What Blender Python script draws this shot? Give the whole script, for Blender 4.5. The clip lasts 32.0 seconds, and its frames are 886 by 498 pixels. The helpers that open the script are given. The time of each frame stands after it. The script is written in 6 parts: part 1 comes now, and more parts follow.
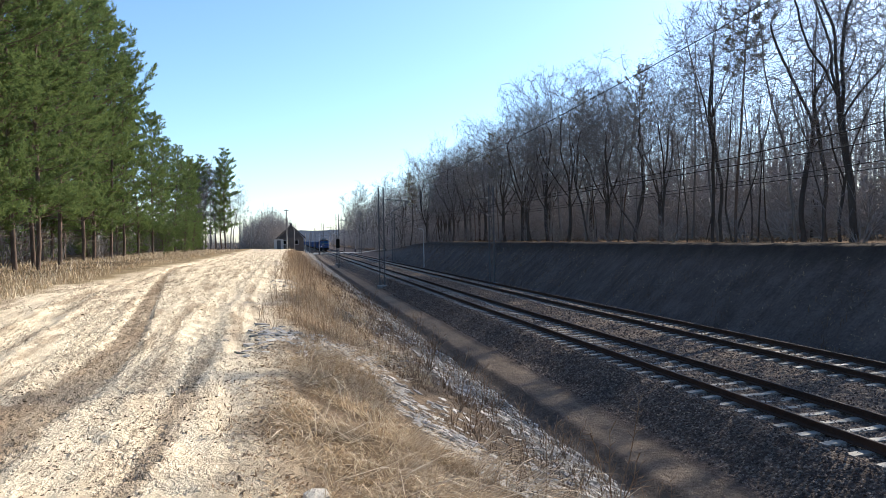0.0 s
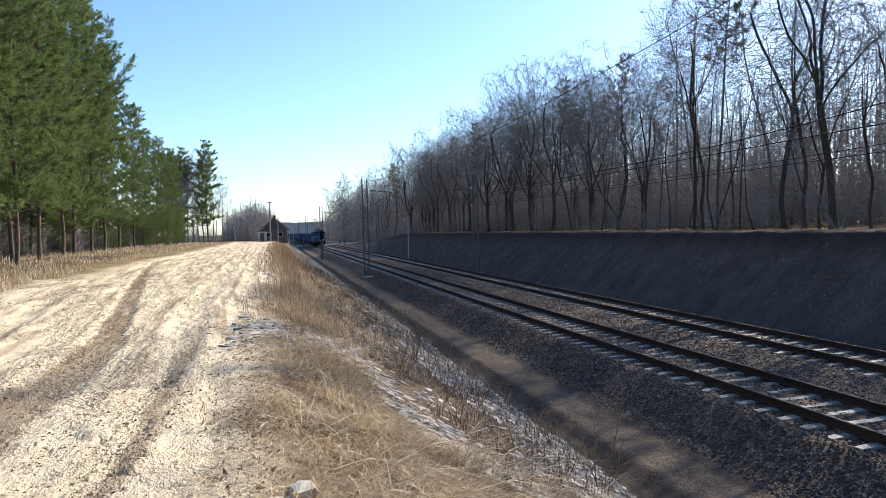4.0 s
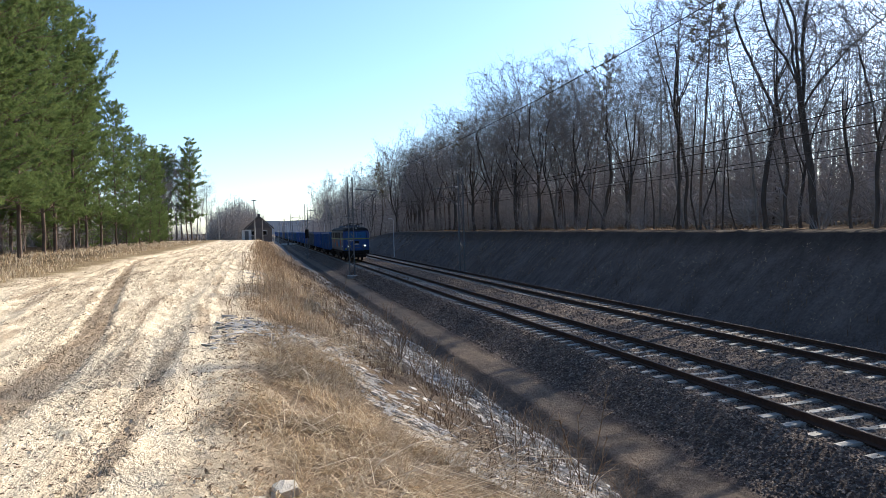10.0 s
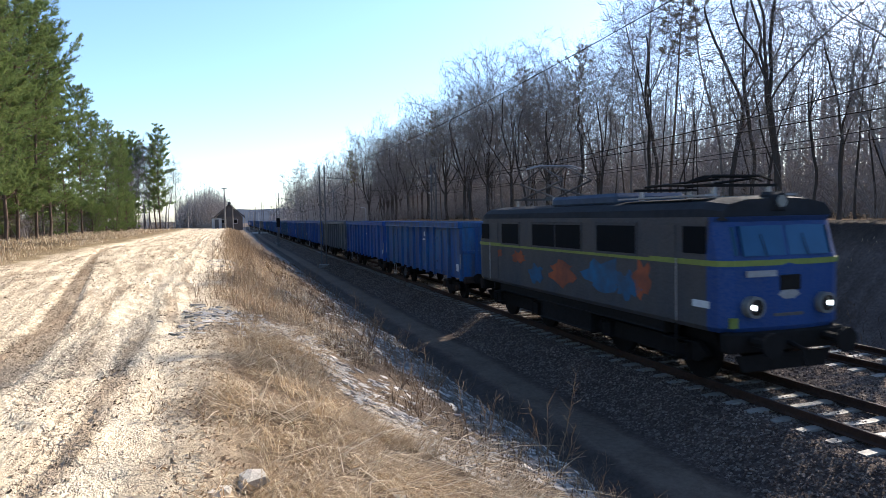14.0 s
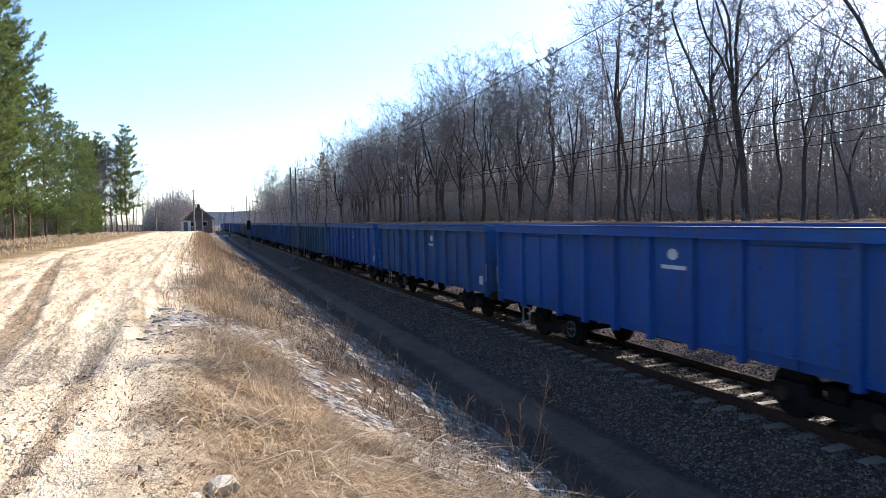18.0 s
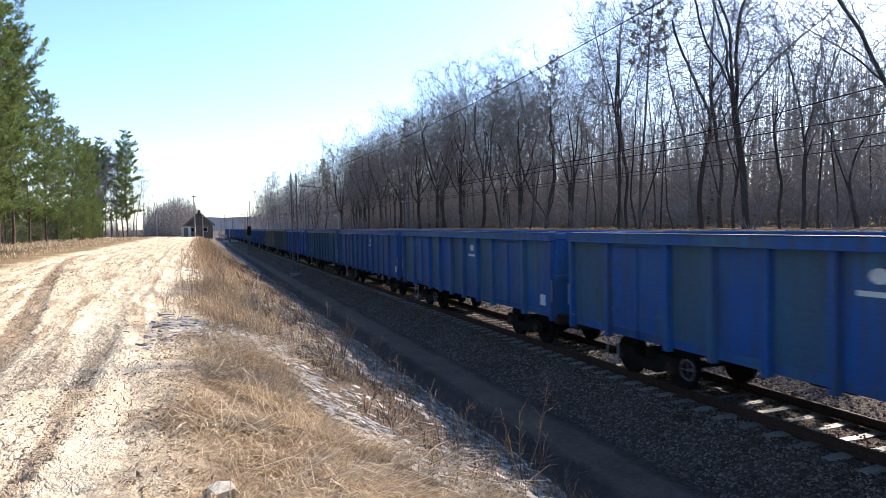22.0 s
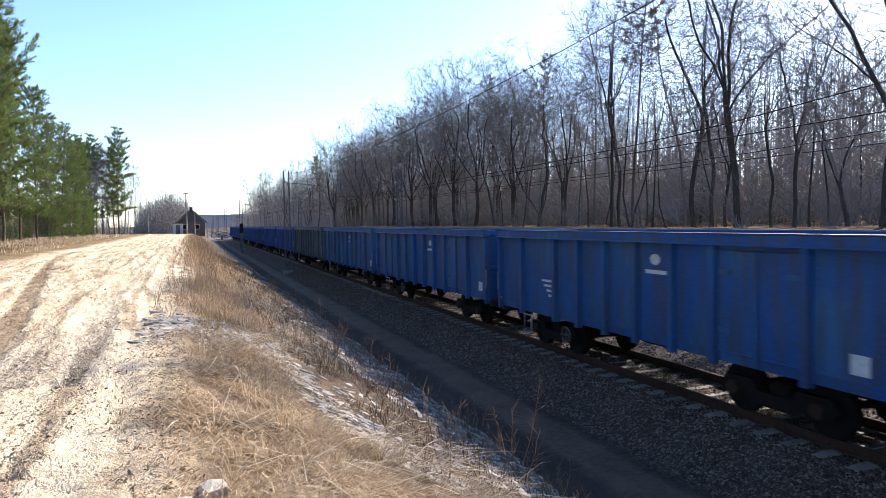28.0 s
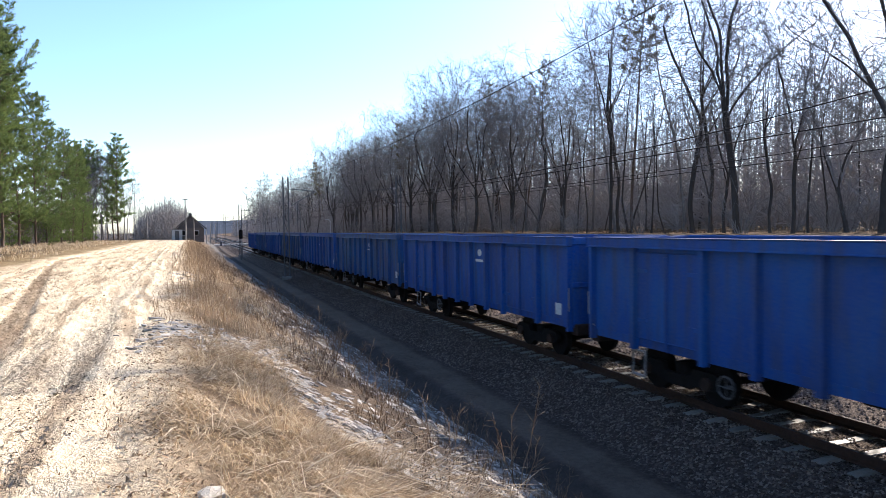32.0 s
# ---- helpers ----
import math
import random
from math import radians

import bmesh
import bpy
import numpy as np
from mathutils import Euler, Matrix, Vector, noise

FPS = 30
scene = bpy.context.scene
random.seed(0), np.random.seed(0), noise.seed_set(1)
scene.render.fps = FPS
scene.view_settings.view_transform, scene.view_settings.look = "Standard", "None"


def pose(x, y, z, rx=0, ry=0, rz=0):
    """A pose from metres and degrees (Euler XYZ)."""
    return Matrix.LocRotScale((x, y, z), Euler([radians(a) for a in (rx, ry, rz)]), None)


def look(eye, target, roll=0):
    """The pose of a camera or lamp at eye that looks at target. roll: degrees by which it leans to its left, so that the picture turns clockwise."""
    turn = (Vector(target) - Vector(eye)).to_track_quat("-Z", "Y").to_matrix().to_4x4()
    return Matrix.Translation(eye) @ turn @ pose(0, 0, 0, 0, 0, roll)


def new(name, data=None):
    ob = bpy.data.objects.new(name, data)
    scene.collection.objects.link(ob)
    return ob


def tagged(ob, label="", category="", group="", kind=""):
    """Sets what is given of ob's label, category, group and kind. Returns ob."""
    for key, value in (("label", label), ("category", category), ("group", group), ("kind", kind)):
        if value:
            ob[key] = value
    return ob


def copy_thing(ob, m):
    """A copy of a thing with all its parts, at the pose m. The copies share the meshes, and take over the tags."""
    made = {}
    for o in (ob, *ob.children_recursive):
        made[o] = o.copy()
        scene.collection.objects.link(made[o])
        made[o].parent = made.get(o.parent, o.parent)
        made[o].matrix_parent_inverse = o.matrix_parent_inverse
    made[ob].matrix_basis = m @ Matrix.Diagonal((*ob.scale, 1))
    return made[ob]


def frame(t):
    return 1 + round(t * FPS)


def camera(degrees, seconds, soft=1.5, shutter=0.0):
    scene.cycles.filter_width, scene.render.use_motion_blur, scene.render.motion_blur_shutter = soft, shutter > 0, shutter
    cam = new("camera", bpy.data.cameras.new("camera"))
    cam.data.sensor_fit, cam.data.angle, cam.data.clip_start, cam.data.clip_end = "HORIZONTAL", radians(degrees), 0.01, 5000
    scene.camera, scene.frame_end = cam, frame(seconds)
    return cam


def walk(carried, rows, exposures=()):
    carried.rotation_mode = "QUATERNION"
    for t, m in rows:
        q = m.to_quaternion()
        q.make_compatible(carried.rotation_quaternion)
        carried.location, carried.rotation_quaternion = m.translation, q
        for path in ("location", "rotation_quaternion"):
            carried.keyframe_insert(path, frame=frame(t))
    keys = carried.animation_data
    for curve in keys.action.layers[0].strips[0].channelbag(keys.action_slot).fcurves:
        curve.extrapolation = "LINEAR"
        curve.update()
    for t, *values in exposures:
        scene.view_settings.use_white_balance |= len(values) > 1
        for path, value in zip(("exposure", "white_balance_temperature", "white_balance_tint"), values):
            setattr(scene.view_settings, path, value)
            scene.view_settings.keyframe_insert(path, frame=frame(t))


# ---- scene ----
EYE = 3.572                      # eye height over the rail heads
HEAD = 10.332                    # middle of the near track
FAR = 14.81                      # middle of the far track

# ---- camera ----
cam = camera(66.5, 32.0, soft=0.75, shutter=0.2)
SWAY = ((0, -.018, 0), (6, -.007, 0), (9, 0, 0), (12, .006, -.004), (14, .026, -.012), (17, .031, -.012), (32, .031, -.012))


def sway(t):
    ts = [s[0] for s in SWAY]
    return np.interp(t, ts, [s[1] for s in SWAY]), np.interp(t, ts, [s[2] for s in SWAY])


def held(t, a, b, c):
    """A row: the hand-held camera's turn at t."""
    return t, pose(sway(t)[0], 0, EYE + sway(t)[1], a, b, c)


EXPOSURES = [(0, 1.28, 5360, 8), (12, 1.28, 5380, 9), (16, 1.64, 5450, 13), (32, 1.64, 5450, 13)]
walk(cam, [
    held(0.0, 89.126, 1.006, -12.512),
    held(0.5, 89.120, 0.956, -12.591),
    held(1.0, 89.017, 0.758, -12.828),
    held(1.5, 88.764, 1.074, -13.147),
    held(2.0, 88.463, 1.347, -13.373),
    held(2.5, 88.267, 1.424, -13.457),
    held(3.0, 88.219, 1.529, -13.544),
    held(3.5, 88.287, 1.575, -13.694),
    held(5.5, 88.296, 1.413, -14.192),
    held(6.0, 88.291, 1.316, -14.361),
    held(6.5, 88.292, 1.392, -14.509),
    held(7.0, 88.296, 1.522, -14.665),
    held(7.5, 88.218, 1.663, -14.746),
    held(8.0, 88.157, 1.762, -14.813),
    held(8.5, 88.147, 1.646, -14.892),
    held(9.0, 88.156, 1.496, -14.956),
    held(9.5, 88.153, 1.459, -15.023),
    held(10.0, 88.169, 1.434, -15.050),
    held(10.5, 88.225, 1.388, -15.123),
    held(11.0, 88.295, 1.351, -15.197),
    held(11.5, 88.302, 1.159, -15.349),
    held(12.0, 88.197, 1.191, -15.584),
    held(12.5, 87.991, 1.292, -15.854),
    held(13.0, 87.715, 1.382, -16.223),
    held(13.5, 87.456, 1.324, -16.715),
    held(14.0, 87.228, 1.130, -17.341),
    held(14.5, 87.011, 0.966, -17.998),
    held(16.5, 86.872, 0.937, -19.438),
    held(17.0, 87.065, 1.075, -19.491),
    held(17.5, 87.244, 1.157, -19.596),
    held(18.0, 87.350, 1.266, -19.673),
    held(18.5, 87.375, 1.436, -19.719),
    held(19.0, 87.423, 1.346, -19.743),
    held(19.5, 87.466, 1.281, -19.741),
    held(20.0, 87.539, 1.274, -19.716),
    held(20.5, 87.612, 1.267, -19.669),
    held(21.0, 87.685, 1.271, -19.657),
    held(21.5, 87.769, 1.146, -19.638),
    held(22.0, 87.909, 1.021, -19.646),
    held(22.5, 88.006, 1.015, -19.652),
    held(23.0, 88.092, 0.919, -19.680),
    held(23.5, 88.055, 0.993, -19.783),
    held(24.0, 87.929, 1.036, -19.953),
    held(24.5, 87.790, 1.099, -20.128),
    held(25.0, 87.709, 1.118, -20.270),
    held(25.5, 87.700, 1.084, -20.347),
    held(27.5, 87.689, 1.003, -20.274),
    held(28.0, 87.720, 0.895, -20.239),
    held(28.5, 87.770, 0.862, -20.209),
    held(29.0, 87.796, 0.967, -20.228),
    held(29.5, 87.803, 1.126, -20.280),
    held(30.0, 87.843, 1.196, -20.363),
    held(30.5, 87.901, 1.060, -20.343),
    held(31.0, 88.002, 0.953, -20.324),
    held(31.5, 88.138, 0.901, -20.306),
    held(32.0, 88.225, 0.903, -20.307),
], EXPOSURES)

# ---- world and sun ----
SUN_AZ, SUN_EL = radians(59), radians(30)
world = bpy.data.worlds.new("sky")
scene.world = world
world.use_nodes = True
wn = world.node_tree.nodes
wn.clear()
sky = wn.new("ShaderNodeTexSky")
sky.sky_type, sky.sun_disc, sky.sun_elevation, sky.sun_rotation = "NISHITA", False, SUN_EL, SUN_AZ
sky.air_density, sky.dust_density, sky.ozone_density = 1.0, 0.5, 1.4
wbg, wout = wn.new("ShaderNodeBackground"), wn.new("ShaderNodeOutputWorld")
wbg.inputs["Strength"].default_value = 0.084
world.node_tree.links.new(sky.outputs[0], wbg.inputs[0])
world.node_tree.links.new(wbg.outputs[0], wout.inputs[0])
sun = new("sun", bpy.data.lights.new("sun", "SUN"))
sun.data.energy, sun.data.angle, sun.data.color = 4.3, radians(0.5), (1.0, 0.81, 0.58)
TO_SUN = Vector((math.sin(SUN_AZ) * math.cos(SUN_EL), math.cos(SUN_AZ) * math.cos(SUN_EL), math.sin(SUN_EL)))
sun.matrix_world = look(TO_SUN * 100, (0, 0, 0))


# ---- materials ----
class Nodes:
    """A small builder for one node material."""

    def __init__(self, name):
        self.m = bpy.data.materials.new(name)
        self.m.use_nodes = True
        self.t = self.m.node_tree
        self.b = self.t.nodes["Principled BSDF"]
        self.co = None

    def add(self, kind, **values):
        n = self.t.nodes.new("ShaderNode" + kind)
        for k, v in values.items():
            if k in n.inputs:
                n.inputs[k].default_value = v
        return n

    def link(self, a, b):
        self.t.links.new(a, b)

    def coords(self):
        if not self.co:
            self.co = self.add("TexCoord").outputs["Object"]
        return self.co

    def noise(self, scale, detail=4.0, rough=0.6, stretch=None, lo=0.35, hi=0.65):
        """Noise spread over 0 to 1, in metres of the thing's own space."""
        src = self.coords()
        if stretch:
            mp = self.add("Mapping", Scale=stretch)
            self.link(src, mp.inputs["Vector"])
            src = mp.outputs[0]
        n = self.add("TexNoise", Scale=scale, Detail=detail, Roughness=rough)
        self.link(src, n.inputs["Vector"])
        r = self.add("MapRange")
        r.inputs["From Min"].default_value, r.inputs["From Max"].default_value = lo, hi
        self.link(n.outputs[0], r.inputs["Value"])
        return r.outputs[0]

    def mix(self, fac, a, b, mode="MIX"):
        n = self.t.nodes.new("ShaderNodeMix")
        n.data_type, n.blend_type = "RGBA", mode
        for k, v in ((0, fac), (6, a), (7, b)):
            if isinstance(v, (int, float)):
                n.inputs[k].default_value = v
            elif isinstance(v, tuple):
                n.inputs[k].default_value = (*v, 1.0) if len(v) == 3 else v
            else:
                self.link(v, n.inputs[k])
        return n.outputs[2]

    def math(self, op, a, b=0.0, clamp=False):
        n = self.t.nodes.new("ShaderNodeMath")
        n.operation, n.use_clamp = op, clamp
        for i, v in enumerate((a, b)):
            if isinstance(v, (int, float)):
                n.inputs[i].default_value = v
            else:
                self.link(v, n.inputs[i])
        return n.outputs[0]

    def bump(self, height, strength=0.5, distance=0.02):
        n = self.add("Bump", Strength=strength, Distance=distance)
        self.link(height, n.inputs["Height"])
        self.link(n.outputs[0], self.b.inputs["Normal"])

    def done(self, colour, rough=0.9, metal=0.0):
        self.b.inputs["Specular IOR Level"].default_value = 0.06 if not isinstance(rough, float) or rough > 0.7 else 0.28
        for key, v in (("Base Color", colour), ("Roughness", rough), ("Metallic", metal)):
            if isinstance(v, tuple):
                self.b.inputs[key].default_value = (*v, 1.0)
            elif isinstance(v, (int, float)):
                self.b.inputs[key].default_value = v
            else:
                self.link(v, self.b.inputs[key])
        return self.m


def plain(name, c1, c2, scale=6.0, rough=0.85, metal=0.0, bump=0.3, dist=0.01, coarse=0.6, vary=0.0, stretch=None):
    """Two tones in fine grain over a coarse mottle, with relief."""
    k = Nodes(name)
    fine, big = k.noise(scale, 6.0, 0.65, stretch), k.noise(coarse, 3.0, 0.6)
    col = k.mix(k.math("ADD", k.math("MULTIPLY", fine, 0.6), k.math("MULTIPLY", big, 0.4)), c1, c2)
    if vary:
        info = k.add("ObjectInfo")
        col = k.mix(k.math("MULTIPLY", info.outputs["Random"], vary), col, tuple(c * 0.4 for c in c1))
    if bump:
        k.bump(fine, bump, dist)
    return k.done(col, rough, metal)


def island(name, c1, c2, c3, rough=0.9, trans=0.0):
    """Three tones picked piece by piece, for blades, needles and stones."""
    k = Nodes(name)
    g = k.add("NewGeometry")
    r = k.add("ValToRGB")
    e = r.color_ramp.elements
    e[0].color, e[1].color = (*c1, 1), (*c3, 1)
    e.new(0.5).color = (*c2, 1)
    k.link(g.outputs["Random Per Island"], r.inputs[0])
    big = k.noise(0.5, 3.0, 0.6)
    col = k.mix(k.math("MULTIPLY", big, 0.35), r.outputs[0], tuple(c * 0.5 for c in c1))
    k.done(col, rough)
    if trans:
        tr, mx = k.add("BsdfTranslucent"), k.add("MixShader", Fac=trans)
        k.link(col, tr.inputs[0])
        k.link(k.b.outputs[0], mx.inputs[1])
        k.link(tr.outputs[0], mx.inputs[2])
        k.link(mx.outputs[0], k.t.nodes["Material Output"].inputs[0])
    return k.m


def ground_material():
    k = Nodes("ground")
    sep = k.add("SeparateXYZ")
    k.link(k.coords(), sep.inputs[0])
    wob = k.noise(0.55, 4.0, 0.6, None, 0.0, 1.0)
    wob2 = k.noise(4.0, 4.0, 0.7, None, 0.0, 1.0)
    calm = k.math("ADD", k.math("MULTIPLY", k.math("SUBTRACT", 1.0, k.math("DIVIDE", k.math("SUBTRACT", sep.outputs[0], 3.0), 2.5, True)), 1.6), 0.4)
    x = k.math("ADD", sep.outputs[0], k.math("MULTIPLY", k.math("SUBTRACT", wob, 0.5), calm))
    x = k.math("ADD", x, k.math("MULTIPLY", k.math("SUBTRACT", wob2, 0.5), k.math("MULTIPLY", calm, 0.35)))
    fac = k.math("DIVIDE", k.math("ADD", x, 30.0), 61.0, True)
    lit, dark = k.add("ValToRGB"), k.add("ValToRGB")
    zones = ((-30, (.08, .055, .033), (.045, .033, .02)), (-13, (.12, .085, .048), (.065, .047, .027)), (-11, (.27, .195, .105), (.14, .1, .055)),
             (-9.0, (.33, .25, .14), (.17, .125, .07)), (-7.9, (.84, .71, .5), (.52, .41, .27)), (-0.6, (.84, .71, .5), (.52, .41, .27)),
             (0.15, (.3, .21, .13), (.11, .08, .05)), (1.6, (.25, .18, .115), (.1, .072, .047)), (3.6, (.22, .17, .125), (.1, .078, .058)), (4.0, (.26, .235, .205), (.13, .118, .104)),
             (5.2, (.26, .235, .208), (.13, .118, .105)), (5.6, (.11, .09, .075), (.055, .045, .038)), (6.3, (.11, .09, .075), (.055, .045, .038)),
             (6.4, (.205, .16, .12), (.11, .085, .064)), (7.2, (.205, .16, .12), (.11, .085, .064)), (7.4, (.12, .092, .075), (.045, .034, .029)),
             (16.7, (.15, .112, .088), (.05, .038, .032)), (17.4, (.2, .158, .132), (.075, .06, .052)), (21.3, (.2, .155, .13), (.07, .056, .048)),
             # 22.3 to 24.2: the crest, with the wood's twig shade put into its colour
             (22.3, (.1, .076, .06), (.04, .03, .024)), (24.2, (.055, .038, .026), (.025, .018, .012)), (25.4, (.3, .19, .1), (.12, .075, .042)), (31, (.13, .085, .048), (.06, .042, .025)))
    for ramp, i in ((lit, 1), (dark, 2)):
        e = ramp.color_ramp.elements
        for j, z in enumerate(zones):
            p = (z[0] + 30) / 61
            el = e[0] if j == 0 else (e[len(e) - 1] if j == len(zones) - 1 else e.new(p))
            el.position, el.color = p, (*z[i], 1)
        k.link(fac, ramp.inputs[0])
    f1, f2 = k.noise(9.0, 8.0, 0.7), k.noise(0.8, 5.0, 0.65)
    grain = k.noise(60.0, 3.0, 0.6)
    col = k.mix(k.math("ADD", k.math("MULTIPLY", f1, 0.55), k.math("MULTIPLY", f2, 0.45)), dark.outputs[0], lit.outputs[0])
    # streaks of tree shadow painted into the far bank's colour
    shade_streak = k.math("MULTIPLY", k.noise(1.3, 5.0, 0.65, (.3, 1.6, .3), 0.42, 0.6), k.math("MULTIPLY", k.math("DIVIDE", k.math("SUBTRACT", sep.outputs[0], 17.4), 0.8, True), k.math("DIVIDE", k.math("SUBTRACT", 23.4, sep.outputs[0]), 0.8, True)))
    col = k.mix(k.math("MULTIPLY", shade_streak, 0.35), col, (.045, .036, .031))
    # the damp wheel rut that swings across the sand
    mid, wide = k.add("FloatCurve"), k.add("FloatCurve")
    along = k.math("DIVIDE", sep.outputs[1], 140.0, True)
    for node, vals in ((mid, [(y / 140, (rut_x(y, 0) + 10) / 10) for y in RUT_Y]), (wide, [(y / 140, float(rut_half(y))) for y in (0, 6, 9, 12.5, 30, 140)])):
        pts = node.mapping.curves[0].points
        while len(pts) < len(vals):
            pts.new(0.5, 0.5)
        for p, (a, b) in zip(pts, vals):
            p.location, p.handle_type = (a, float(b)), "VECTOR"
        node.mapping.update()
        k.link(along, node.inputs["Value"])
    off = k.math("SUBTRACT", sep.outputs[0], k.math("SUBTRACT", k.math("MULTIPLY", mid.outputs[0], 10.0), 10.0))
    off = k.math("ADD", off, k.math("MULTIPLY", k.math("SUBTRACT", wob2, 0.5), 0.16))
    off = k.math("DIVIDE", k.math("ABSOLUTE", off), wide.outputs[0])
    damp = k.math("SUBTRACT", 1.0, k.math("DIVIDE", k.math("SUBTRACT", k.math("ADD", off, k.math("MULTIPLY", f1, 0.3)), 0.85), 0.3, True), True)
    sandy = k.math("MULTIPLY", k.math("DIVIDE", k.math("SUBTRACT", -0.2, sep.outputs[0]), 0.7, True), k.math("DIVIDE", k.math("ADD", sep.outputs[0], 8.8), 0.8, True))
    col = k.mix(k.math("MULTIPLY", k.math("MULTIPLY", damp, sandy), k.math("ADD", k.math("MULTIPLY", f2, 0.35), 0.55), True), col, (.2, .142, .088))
    # tyre streaks that swing with the rut, and churned earth between smooth drifts of sand
    bend, flow, plain_co = k.add("CombineXYZ"), k.math("MULTIPLY", mid.outputs[0], 6.0), k.co
    k.link(k.math("SUBTRACT", sep.outputs[0], flow), bend.inputs[0])
    k.link(k.math("MULTIPLY", sep.outputs[1], 0.07), bend.inputs[1])
    k.co = bend.outputs[0]
    tyre, churn = k.noise(2.6, 4.0, 0.6, None, 0.5, 0.6), k.noise(1.1, 5.0, 0.7, (1, 2, 1), 0.42, 0.58)
    k.co = plain_co
    col = k.mix(k.math("MULTIPLY", k.math("MULTIPLY", tyre, sandy), 0.6), col, (.27, .19, .115))
    crumb = k.math("MULTIPLY", k.noise(13.0, 5.0, 0.7, (1.3, .8, 1), 0.52, 0.58), churn)
    col = k.mix(k.math("MULTIPLY", k.math("MULTIPLY", crumb, sandy), 0.65), col, (.2, .14, .085))
    clod = k.noise(8.0, 4.0, 0.6, (1.3, .8, 1), 0.48, 0.56)
    dent = k.noise(24.0, 3.0, 0.6, None, 0.44, 0.58)
    rough_sand = k.math("MULTIPLY", k.math("ADD", k.math("MULTIPLY", clod, k.math("ADD", k.math("MULTIPLY", churn, 1.2), 0.15)), k.math("MULTIPLY", dent, k.math("ADD", k.math("MULTIPLY", churn, 0.5), 0.1))), sandy)
    gravel = k.add("TexVoronoi", Scale=22.0)
    k.link(k.coords(), gravel.inputs["Vector"])
    stony = k.math("MULTIPLY", k.math("DIVIDE", k.math("SUBTRACT", sep.outputs[0], 7.3), 0.4, True), k.math("DIVIDE", k.math("SUBTRACT", 17.2, sep.outputs[0]), 0.4, True))
    speck = k.add("SeparateColor")
    k.link(gravel.outputs["Color"], speck.inputs[0])
    chip = k.math("POWER", speck.outputs[0], 4.0)
    col = k.mix(k.math("MULTIPLY", k.math("MULTIPLY", chip, stony), 0.8), col, (.34, .28, .22))
    height = k.math("ADD", k.math("MULTIPLY", f1, k.math("SUBTRACT", 0.9, k.math("MULTIPLY", sandy, 0.7))), k.math("MULTIPLY", grain, 0.13))
    height = k.math("ADD", height, k.math("MULTIPLY", rough_sand, 0.55))
    height = k.math("SUBTRACT", height, k.math("MULTIPLY", k.math("MULTIPLY", gravel.outputs["Distance"], stony), 1.6))
    k.bump(height, 0.85, 0.05)
    return k.done(col, 0.95)


RUT_Y = (0, 5, 7, 9, 11, 12.7, 16.3, 24.3, 28, 39, 45, 78, 140)


def rut_half(y):
    """Half the width of the main wheel rut."""
    return np.interp(y, (0, 6, 9, 12.5, 30, 140), (.6, .55, .4, .25, .22, .2))


def rut_x(y, k):
    """The middle of each wheel rut along the sand."""
    if k == 0:
        return np.interp(y, RUT_Y, (-2.8, -2.75, -2.75, -2.6, -2.7, -2.9, -3.4, -4.62, -5.18, -6.75, -7.4, -7.4, -6))
    if k == 1:
        return np.interp(y, (0, 6, 9, 16, 29, 65, 140), (-1.15, -1.2, -1.4, -1.85, -2.2, -2.85, -2.45))
    if k == 2:
        return np.interp(y, (0, 9.7, 13.6, 24, 60, 140), (-3.8, -4.3, -4.9, -6.6, -7.6, -6.6))
    return np.interp(y, (0, 20, 60, 140), (-0.75, -0.9, -1.6, -2.0))


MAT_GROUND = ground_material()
MAT_CONCRETE = plain("sleeper_concrete", (.31, .28, .235), (.2, .18, .15), 14.0, 0.6, bump=0.2, vary=0.6)
MAT_RAIL = plain("rail_rust", (.075, .045, .032), (.04, .028, .022), 12.0, 0.75, bump=0.3)
MAT_RAILTOP = plain("rail_polished", (.1, .085, .078), (.06, .052, .048), 30.0, 0.75, 0.2, 0.1)
MAT_BALLAST = island("ballast_stone", (.072, .055, .046), (.118, .09, .075), (.31, .245, .19), 0.75)
MAT_STONE = plain("riprap_stone", (.7, .63, .52), (.42, .37, .3), 9.0, 0.9, bump=0.5, dist=0.02, vary=0.4)
MAT_STRAW = island("dry_grass", (.27, .19, .115), (.6, .45, .27), (.95, .82, .6), 0.8, 0.25)
MAT_BROWN = island("brown_grass", (.4, .275, .165), (.22, .15, .09), (.64, .49, .31), 0.85, 0.2)
MAT_DRYNEEDLE = island("brownish_needles", (.13, .11, .05), (.17, .14, .07), (.08, .08, .035), 0.95, 0.3)
MAT_WEED = island("dead_weeds", (.15, .1, .063), (.09, .064, .044), (.23, .155, .09), 0.9, 0.1)
MAT_STALK = island("pale_dead_stalks", (.24, .165, .105), (.16, .11, .072), (.36, .26, .17), 0.9, 0.1)
MAT_BARK = plain("grey_bark", (.11, .093, .08), (.05, .043, .038), 9.0, 0.95, bump=0.8, dist=0.03, vary=0.5, stretch=(1, 1, .25))
MAT_TWIG = plain("bare_twigs", (.28, .25, .232), (.17, .152, .142), 3.0, 0.9, bump=0, vary=0.4)
# twigs deep in the wood: a lighter copy, with sunlight put into the colour
MAT_BRUSH = plain("sunlit_brushwood", (.37, .33, .3), (.25, .22, .2), 3.0, 0.9, bump=0)
MAT_BIRCH = plain("birch_bark", (.24, .22, .2), (.09, .075, .065), 5.0, 0.85, bump=0.4, stretch=(1, 1, 2.5))
